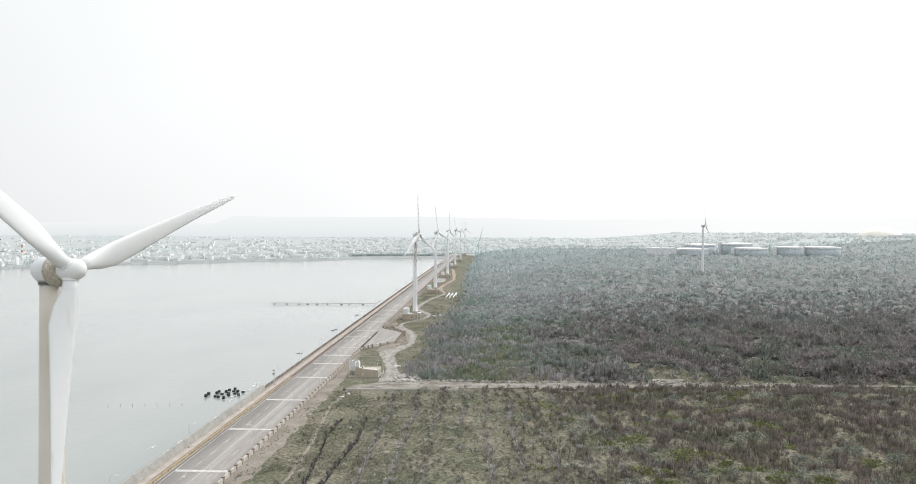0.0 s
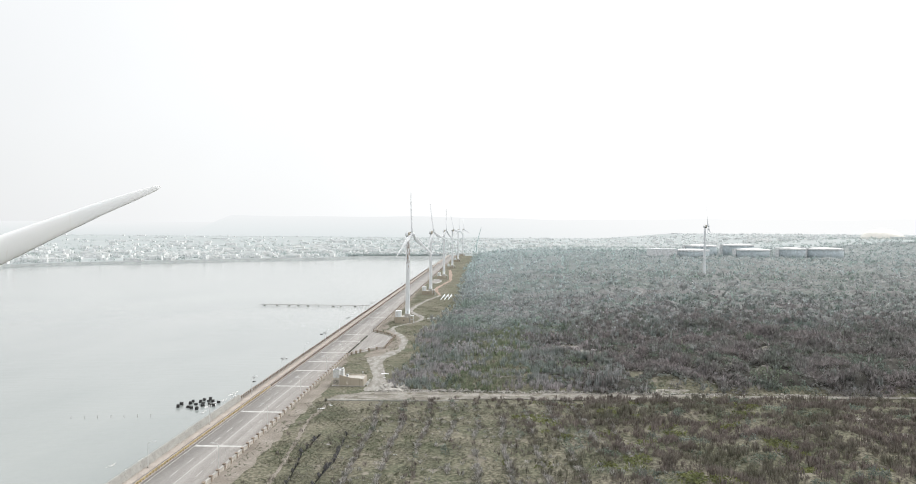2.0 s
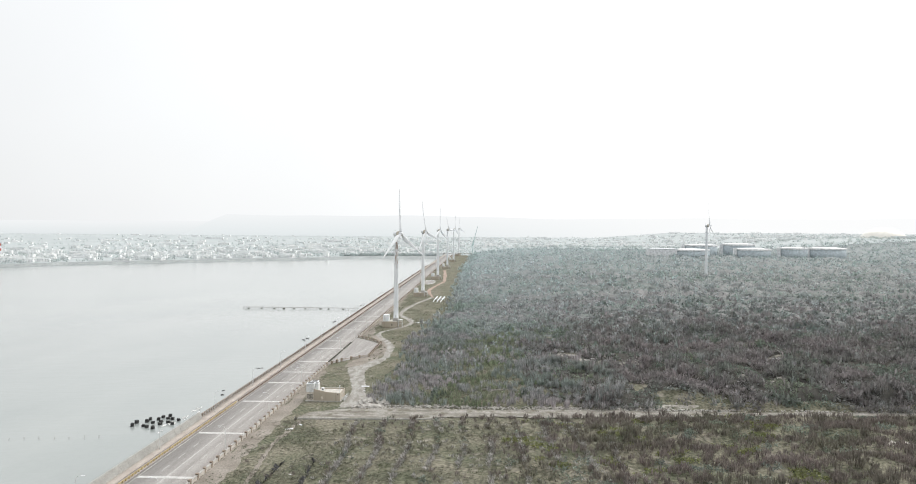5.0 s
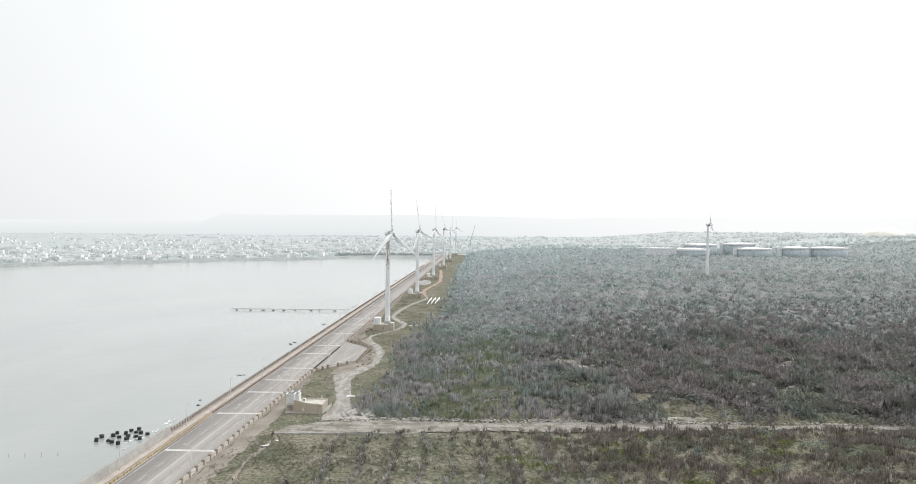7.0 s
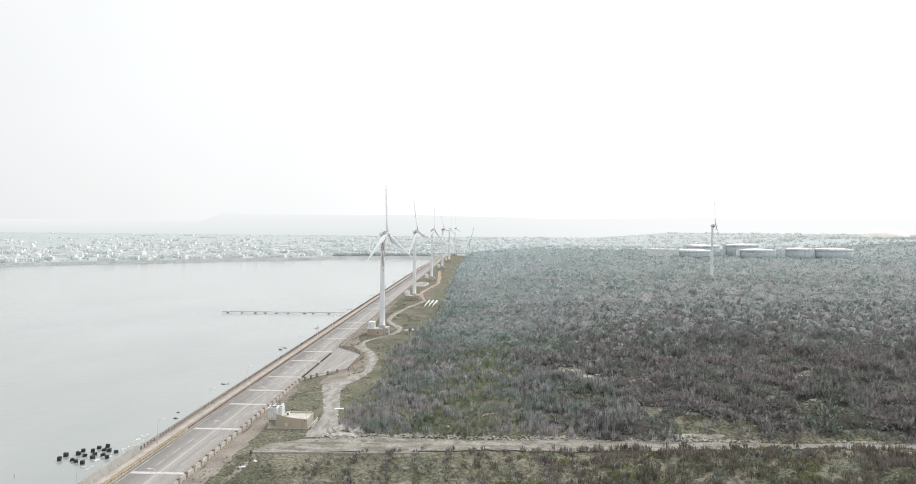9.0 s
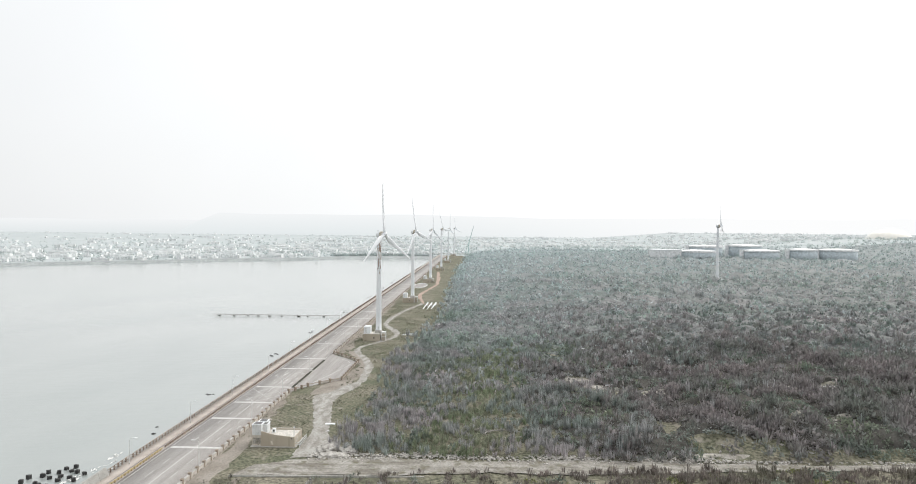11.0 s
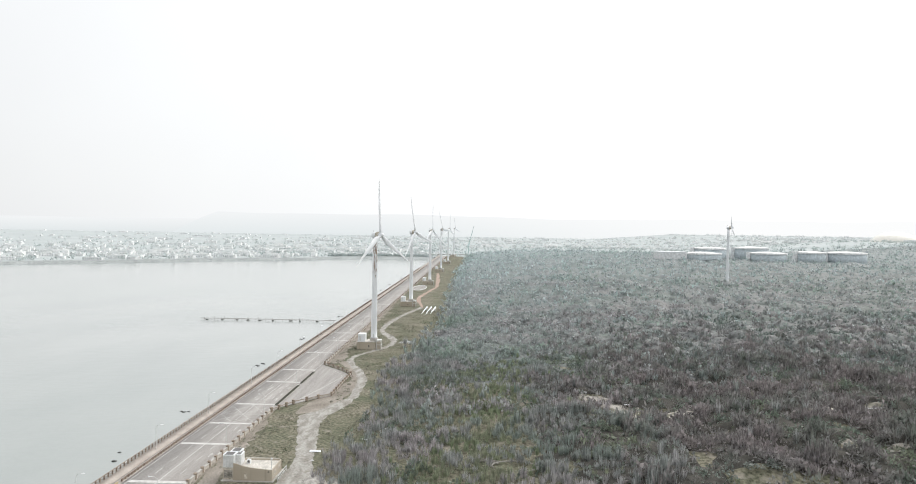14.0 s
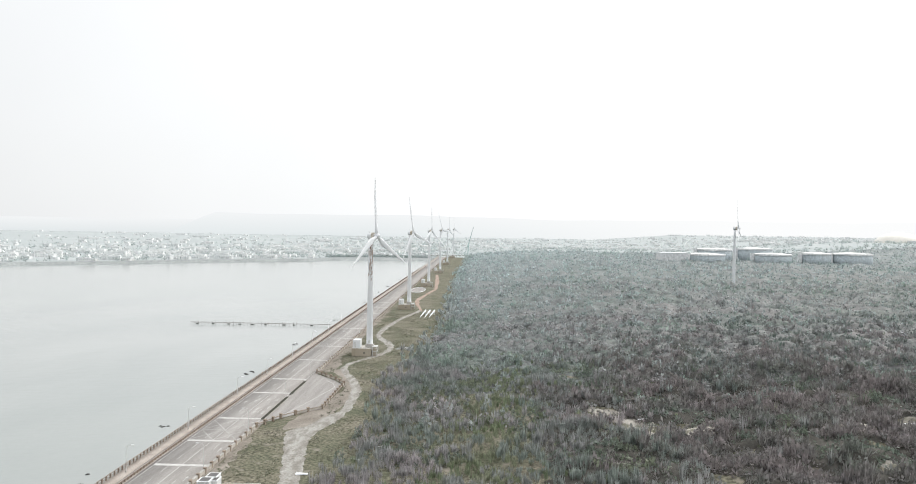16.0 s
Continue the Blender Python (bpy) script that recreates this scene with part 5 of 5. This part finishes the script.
zone(620, -60, 170, 15, 2, MID, M["hazeleaf"], M["dusk"], 200, "young_wood", "dense grey-green coastal woodland canopy", 0.6, 1.15, 0.42, 32, 9.0)
zone(900, 170, 480, 32, 4, MID + MID2, M["hazeleaf2"], M["hazeleaf"], 420, "older_wood", "grey-green woodland canopy paled to suggest haze", 0.8, 1.4, 0.4, 48, 13.0)
zone(1500, 480, 1520, 115, 3, FAR, M["farleaf"], M["hazeleaf2"], 800, "far_wood", "haze-paled grey-green far woodland reaching the tanks", 0.7, 1.3, 0.3, 90, 24.0)
# grey embankment along the far water line
v = np.vstack([np.c_[SHORE[1:, 0], SHORE[1:, 1] + dy, np.full(len(SHORE) - 1, z)] for dy, z in ((-34, -6.5), (-20, -1.2), (24, -0.6), (40, -3.5))])
k = len(SHORE) - 1
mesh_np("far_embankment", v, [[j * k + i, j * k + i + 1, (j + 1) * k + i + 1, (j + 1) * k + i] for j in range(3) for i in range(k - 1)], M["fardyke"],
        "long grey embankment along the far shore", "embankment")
# tree belts along the far shore and among the houses
r = np.random.default_rng(31)
x = np.r_[r.uniform(-2700, -60, 4600), r.uniform(-300, 2700, 4200)]
y = np.r_[shore_y(x[:4600]) + 30 + r.exponential(850, 4600), 1500 + r.exponential(800, 4200)]
ok = (y < 4000) & (wave2(x, y, 420, 91) + r.normal(0, 0.5, len(x)) > -0.35)
P = np.c_[x, y, land_z(x, y)][ok]
scatter("far_tree_belt", P, FAR, 0.7, 1.3, M["hazeleaf3"], "tree belts between the far houses", "trees", 16)
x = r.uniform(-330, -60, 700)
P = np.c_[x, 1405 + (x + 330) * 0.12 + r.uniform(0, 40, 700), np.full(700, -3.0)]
scatter("shore_wood", P, FAR, 0.8, 1.3, M["hazeleaf3"], "low wood on the far shore", "trees", 17)

for x, y, rad, h in ((513, 985, 38, 25), (560, 1075, 36, 33), (644, 985, 36, 27), (650, 1090, 36, 35), (724, 975, 28, 30), (798, 985, 38, 30)):
    tank(x, y, 10, rad, h)
hall = thing("tank_farm_hall", 448, 975, 6, "long white industrial hall beside the tanks", "hall")
part("wall", boxed(-28, 28, -18, 18, 0, 30), M["tanktop"], hall)
part("roof", boxed(-29, 29, -19, 19, 30, 31.5), M["white"], hall)
part("loading_door", boxed(10, 22, -18.1, -17.9, 0, 20), M["galv"], hall)
dome = thing("storage_dome", 1424, 1900, 44, "large cream domed storage hall", "dome")
part("shell", lathe(bmesh.new(), [(72 * math.cos(a), 44 * math.sin(a)) for a in [i * math.pi / 2 / 10 for i in range(10)]] + [(1.5, 44)], 48), M["dome"], dome, "", True)
part("conveyor", boxed(-14, 40, -84, -70, 12, 18), M["galv"], dome)
crane = thing("harbour_crane", 36, 1560, 0, "tall pale green lattice crane", "crane")
part("mast", tube(bmesh.new(), (0, 0, 0), (4, 0, 42), 1.4, 1.0, 6), M["teal"], crane)
part("jib", tube(bmesh.new(), (4, 0, 40), (16, 0, 84), 1.1, 0.5, 6), M["teal"], crane)
part("brace", tube(bmesh.new(), (-10, 0, 0), (3, 0, 38), 0.7, 0.7, 6), M["teal"], crane)
arch = thing("arch_bridge", -20, 1580, 0, "white arched bridge at the road's end", "bridge")
bm = bmesh.new()
for k in range(12):
    a0, a1 = math.pi * k / 12, math.pi * (k + 1) / 12
    tube(bm, (-45 * math.cos(a0), 0, 2 + 13 * math.sin(a0)), (-45 * math.cos(a1), 0, 2 + 13 * math.sin(a1)), 1.1, 1.1, 8)
part("arch", bm, M["white"], arch)
part("deck", boxed(-55, 75, -5, 5, 0.0, 2.4), M["concrete"], arch)
for k in range(7):
    xx = -36 + 12 * k
    part("hanger", tube(bmesh.new(), (xx, 0, 2), (xx, 0, 2 + 13 * math.sqrt(max(0, 1 - (xx / 45) ** 2))), 0.3, 0.3, 6), M["white"], arch)

# scrub field before the gravel road
r = np.random.default_rng(41)
n = 42000
x, y = r.uniform(-10, 330, n), r.uniform(-500, -251, n)
row = np.abs(((x + 0.02 * y - 33.8 + 1.2 * wave2(x, y, 70, 9)) / 10.2) % 1 - 0.5)
dome_h, own = mounds(x, y, 6.0, 3)
east = np.clip((x - 62) / 60, 0, 1)
north = np.clip((y + 330) / 60, 0, 1)
dens = (1 - east) * (np.where(row > 0.41, 0.12 + 0.4 * north, 0.015 + 0.05 * north) + 0.10 * wave2(x, y, 40, 10) * (row > 0.3))
dens = dens + east * np.where(dome_h > 0.3, 0.62, 0.10) * np.where(row > 0.30, 1.25, 0.75)
dens = np.where(x < 14, 0.012, dens)
keep = r.uniform(0, 1, n) < dens
keep &= y < np.interp(x, [20, 65, 130, 175, 235, 420], [-264.5, -259.5, -255.5, -250, -246, -241])
keep &= x < 150 + (y + 600) * 0.75
x, y, own, dome_h, east = x[keep], y[keep], own[keep], dome_h[keep], east[keep]
P = np.c_[x, y, land_z(x, y)]
hs = (1 - east) * 0.75 + east * (0.45 + 0.75 * dome_h) * (0.75 + 0.5 * own)
lime = (own > 0.80) & (wave2(x, y, 90, 15) > -0.5) & (x > 55) & (x < 190)
dry = ~lime
green = dry & (own < 0.13)
dry &= ~green
LOW = [kites(15, 1.2, 2.3, 0.13, 120 + k, 0.7) for k in range(6)]
LOWG = [leafball(16, 1.7, 2.3, 0.6, 140 + k) for k in range(4)]
LIM = [leafball(24, 1.5, 0.7, 0.38, 130 + k) for k in range(4)]
scatter("dry_scrub", P[dry], LOW, 0.7, 1.4, M["dryscrub"], "rows of dry brown twiggy scrub in sandy field", "scrub", 18, hs[dry])
sx, sy = r.uniform(14, 120, 26000), r.uniform(-480, -270, 26000)
srow = np.abs(((sx + 0.02 * sy - 33.8 + 1.2 * wave2(sx, sy, 70, 9)) / 10.2) % 1 - 0.5)
ok = ((srow > 0.445) & (wave2(sx, sy, 60, 33) > -0.45)) | (r.uniform(0, 1, 26000) < 0.018)
STALK = [kites(12, 0.9, 1.2, 0.11, 180 + k, 1.0) for k in range(4)]
scatter("dry_stalks", np.c_[sx, sy, land_z(sx, sy)][ok], STALK, 0.7, 1.5, M["stalk"], "pale dead stalks lying along old planting rows", "stalks", 24)
scatter("green_scrub", P[green], LOWG, 0.35, 0.8, M["bush"], "low dark green shrubs in the sandy field", "shrubs", 19)
scatter("creeper_mat", P[lime], LIM, 0.7, 1.5, M["limebush"], "yellow-green creeper mats among the dry scrub", "creeper", 20)

# low tufts creeping over the bare sand
tx, ty = [], []
for px, py, a, b in PATCH:
    n = int(a * b * 0.5)
    tx.append(px + r.normal(0, 0.62, n) * a)
    ty.append(py + r.normal(0, 0.62, n) * b)
tx, ty = np.concatenate(tx), np.concatenate(ty)
ok = wave2(tx, ty, 7, 95) > -0.15
scatter("sand_scrub", np.c_[tx, ty, land_z(tx, ty) + 0.2][ok], LOW, 0.3, 0.75, M["brownleaf"], "low brown tufts creeping over bare sand", "scrub", 25)

# rotten hull outline lying in the thicket
wreck = thing("boat_wreck", 78, -224, 0.6, "rotten timber hull outline lying in thicket", "boat wreck")
for k in range(12):
    a0, a1 = math.radians(-60 + 22 * k), math.radians(-60 + 22 * (k + 1))
    part("hull_plank", tube(bmesh.new(), (7.2 * math.cos(a0), 5.0 * math.sin(a0), 1.7), (7.2 * math.cos(a1), 5.0 * math.sin(a1), 1.7), 0.22, 0.22, 6), M["timber"], wreck)
for k in range(2):
    part("keel_beam", boxed(-17, -5.5, -0.25 + k * 1.6, 0.25 + k * 1.6, 1.5, 2.0, bevel=0.05), M["timber"], wreck, m=pose(0, 0, 0, 0, 0, -22))
part("bow_piece", boxed(6.6, 7.4, -1.4, 1.0, 1.6, 2.2, bevel=0.08), M["white"], wreck)

# short grass on the verge and in the field
x = np.r_[r.uniform(-17, 40, 13000), r.uniform(-10, 120, 15000)]
y = np.r_[r.uniform(-470, 220, 13000), r.uniform(-480, -265, 15000)]
keep = wave2(x, y, 26, 13) > -0.25
keep &= x < np.interp(y, EDGE[:, 0], EDGE[:, 1]) + 230 * (y < -262) + 4
track_l = np.interp(y, [-248, -216, -178, -163, -142, -131, -91, -56, -42, -28, 11, 27, 61, 82, 116, 177, 241], [6, 6, -3, -6, 3, 7.5, 5, -6, -9.5, -8.4, 7, 7.7, -3.8, -7.9, -7.9, -1, 10])
keep &= ~((x > track_l - 0.6) & (x < track_l + 9 - 4.5 * np.clip((y + 120) / 60, 0, 1)) & (y > -250))
keep &= ~((y > -269) & (y < -240))
keep &= ~((x < 1) & (y > -162) & (y < -54))
keep &= ~((x < 8) & (x > -14) & (y > -240) & (y < -222))
x, y = x[keep], y[keep]
TUF = [kites(5, 0.6, 0.45, 0.11, 150 + k, 1.0) for k in range(4)]
scatter("grass", np.c_[x, y, land_z(x, y)], TUF, 0.6, 1.6, M["grass"], "short dry green grass tufts on sandy soil", "grass", 21)


# ---- small things on the land ----
def net_fence(pts, label):
    t = thing("net_fence", pts[0][0], pts[0][1], 0, label, "net fence")
    q = random.Random(int(pts[0][0] * 10))
    for (xa, ya), (xb, yb) in zip(pts, pts[1:]):
        cnt = max(2, int(math.hypot(xb - xa, yb - ya) / 2.2))
        for k in range(cnt):
            u0, u1 = k / cnt, (k + 1) / cnt
            w = lambda u: (xa + (xb - xa) * u - pts[0][0], ya + (yb - ya) * u - pts[0][1])
            (x0, y0), (x1, y1) = w(u0), w(u1)
            h0, h1 = q.uniform(0.2, 1.5), q.uniform(0.2, 1.5)
            s = q.uniform(-1.3, 0.9)
            bm = bmesh.new()
            vs = [bm.verts.new(c) for c in ((x0 - 0.1, y0, 0), (x1 - 0.1, y1, 0), (x1 + s, y1, h1), (x0 + s, y0, h0), (x0 + 0.25, y0, 0), (x1 + 0.25, y1, 0))]
            bm.faces.new((vs[0], vs[1], vs[2], vs[3]))
            bm.faces.new((vs[3], vs[2], vs[5], vs[4]))
            part("net", bm, M["blacknet"], t)
            if k % 2 == 0:
                part("stake", tube(bmesh.new(), (x0, y0, 0), (x0 + q.uniform(-0.2, 0.2), y0, 1.4), 0.06, 0.05, 5), M["timber"], t)


net_fence([(6, -400), (5.5, -385), (3.7, -364), (1.3, -340), (2.3, -318)], "torn black windbreak netting sagging on stakes")
net_fence([(10, -402), (11.4, -389), (12.5, -363), (13.9, -347), (11.9, -315)], "torn black windbreak netting sagging on stakes")
net_fence([(98, -305), (101, -292), (103, -282)], "short length of fallen black netting")
net_fence([(84, -385), (86, -372)], "short length of fallen black netting")
net_fence([(112, -283), (116, -272)], "short length of fallen black netting")


def spare_blade(x, y, rz):
    ob = new("spare_blade", finish("spare_blade", blade_bm(35.3), M["white"], True))
    # Tilt and 0.62 scale fit the camera's view; the cradle is added.
    ob.matrix_basis = pose(x, y, 4.2, 99.5, 0, rz) @ Matrix.Scale(0.62, 4)
    tagged(ob, "white turbine blade leaning on a low cradle", "turbine blade", "blades lying on the grass")
    part("cradle", tube(bmesh.new(), (0, -0.6, 2.2), (0, -6.4, 3.1), 0.5, 0.7, 8), M["galv"], ob, "added steel cradle post")


for k in range(3):
    spare_blade(19.0 + 3.9 * k, 206, -10)


def debris(x, y, z, s, seed, mat, label):
    q = random.Random(seed)
    bm = bmesh.new()
    box(bm, -s, s, -s * 0.35, s * 0.35, 0, 0.10, bevel=0.03)
    for v in bm.verts:
        v.co += Vector((q.uniform(-0.35, 0.35) * s, q.uniform(-0.35, 0.35) * s, q.uniform(0, 0.2)))
    ob = new("debris", finish("debris", bm, mat))
    ob.matrix_basis = pose(x, y, z, 0, 0, q.uniform(-30, 30))
    tagged(ob, label, "debris", "pale debris on the ground")


for k, (x, y, s) in enumerate(((10.7, -207.5, 1.7), (25.1, -192.4, 1.4), (17.0, 25.5, 2.6), (19.5, 30, 1.8), (14.6, 22.5, 1.4), (31.5, -178, 0.8), (12, -217, 0.6), (22, -236, 0.8), (30, -385, 0.6), (33, -340, 0.5), (8, -330, 0.6), (41, -360, 0.7), (-3, -275, 0.7), (-6, -281, 1.2), (48, -395, 0.8))):
    debris(x, y, 0.05, s, k, M["white"], "crumpled white sheet lying on the ground")
hull = new("beached_hull", finish("beached_hull", blade_bm(35.3), M["white"], True))
hull.matrix_basis = pose(107.2, -156.6, 4.6, 89, 0, -79) @ Matrix.Diagonal((0.42, 0.42, 0.50, 1))
tagged(hull, "long white curved hull piece lying on sand", "boat hull")
for x, y, rz in ((227, -158, -80), (131, -150, -70)):
    ob = new("plank", finish("plank", boxed(-0.35, 0.35, -4, 4, 0, 0.25, bevel=0.06), M["white"]))
    ob.matrix_basis = pose(x, y, float(land_z(np.array(float(x)), np.array(float(y)))) + 0.72, 0, 0, rz)
    tagged(ob, "pale plank lying on bare sand", "plank")
for x, y, rz, L in ((31, -172, -38, 14),):
    bm = tube(bmesh.new(), (0, -L / 2, 0.5), (0, L / 2, 1.3), 0.22, 0.12, 7)
    tube(bm, (0, 0, 0.9), (0.8, 1.6, 1.3), 0.1, 0.04, 5)
    ob = new("dead_trunk", finish("dead_trunk", bm, M["timber"]))
    ob.matrix_basis = pose(x, y, float(land_z(np.array(float(x)), np.array(float(y)))) + 1.0, 0, 0, rz)
    tagged(ob, "bleached dead trunk lying in the scrub", "trunk")


def heap(x, y, rx, ry, h, seed):
    q = np.random.default_rng(seed)
    bm = bmesh.new()
    bmesh.ops.create_icosphere(bm, subdivisions=4, radius=1)
    for v in bm.verts:
        nz = noise.noise(v.co * 2.4 + Vector((seed, 0, 0))) * 0.28 + noise.noise(v.co * 7 + Vector((seed, 3, 0))) * 0.12
        v.co = Vector((v.co.x * rx * (1 + nz), v.co.y * ry * (1 + nz), max(-0.2, v.co.z) * h * (1 + nz)))
    ob = new("spoil_heap", finish("spoil_heap", bm, M["rubble"]))
    ob.matrix_basis = pose(x, y, 0.1)
    tagged(ob, "mound of pale gravel spoil beside the gravel road", "spoil heap", "spoil heaps")


heap(17, -238, 4.0, 4.2, 2.0, 1)
heap(24, -240, 3.6, 3.0, 1.6, 2)
heap(20, -246, 5.0, 2.6, 1.3, 3)
q = np.random.default_rng(61)
n = 5200
x = q.uniform(-4, 330, n)
y = -246 + 0.028 * (x - 20) + 3.0 * wave2(x, x * 0, 35, 71) * 0.5 + q.normal(0, 1.9, n)
keep = (q.uniform(0, 1, n) < np.clip(0.75 + 0.5 * wave2(x, x * 0, 50, 72), 0.1, 1)) & (x > 12)
STONE = []
for k in range(4):
    w = np.random.default_rng(200 + k)
    a = w.uniform(0.6, 1.2, 8)
    c = np.array([(i, j, l) for l in (-0.4, 0.6) for j in (-1, 1) for i in (-1, 1)], float) * a[:, None]
    STONE.append((c, np.array([(0, 1, 3, 2), (4, 6, 7, 5), (0, 4, 5, 1), (1, 5, 7, 3), (3, 7, 6, 2), (2, 6, 4, 0)])))
scatter("rubble", np.c_[x, y, np.full(n, 0.35)][keep], STONE, 0.08, 0.42, M["rubble"], "pale broken stones along the gravel road", "rubble", 62)

# broken surf at the foot of the wall
def foam(seed):
    w = np.random.default_rng(seed)
    v, f = [], []
    for k in range(14):
        cx, cy, a = w.normal(0, 0.5), w.normal(0, 1.6), w.uniform(-0.5, 0.5)
        l, b = w.uniform(0.3, 1.1), w.uniform(0.06, 0.22)
        i = len(v)
        for px, py in ((-b, -l * 0.3), (b, -l), (b * 1.3, l * 0.4), (-b * 0.6, l)):
            v.append((cx + px * math.cos(a) - py * math.sin(a), cy + px * math.sin(a) + py * math.cos(a), 0.01 * k))
        f.append((i, i + 1, i + 2, i + 3))
    return np.array(v), np.array(f)


def scatter_flat(name, P, temps, smin, smax, mat, label, category, seed):
    """Flat pieces laid out at P, all kept along the shore."""
    w = np.random.default_rng(seed)
    V, F, off = [], [], 0
    for p in P:
        tv, tf = temps[w.integers(0, len(temps))]
        s = w.uniform(smin, smax)
        V.append(tv * (s * w.choice((-1, 1)), s, 1) + p)
        F.append(tf + off)
        off += len(tv)
    return mesh_np(name, np.vstack(V), np.vstack(F), mat, label, category, "stuff")


r = np.random.default_rng(51)
y = np.r_[r.uniform(-480, -235, 150), r.uniform(-235, -205, 6)]
x = -52.6 - r.exponential(2.6, len(y)) * np.where(y < -225, 1 + 0.8 * wave2(y, y * 0, 60, 14), 0.25)
scatter_flat("surf", np.c_[x, y, np.full(len(y), -4.97)], [foam(k) for k in range(6)], 0.7, 1.5, M["surf"], "white lacy surf breaking at the dyke", "surf", 52)
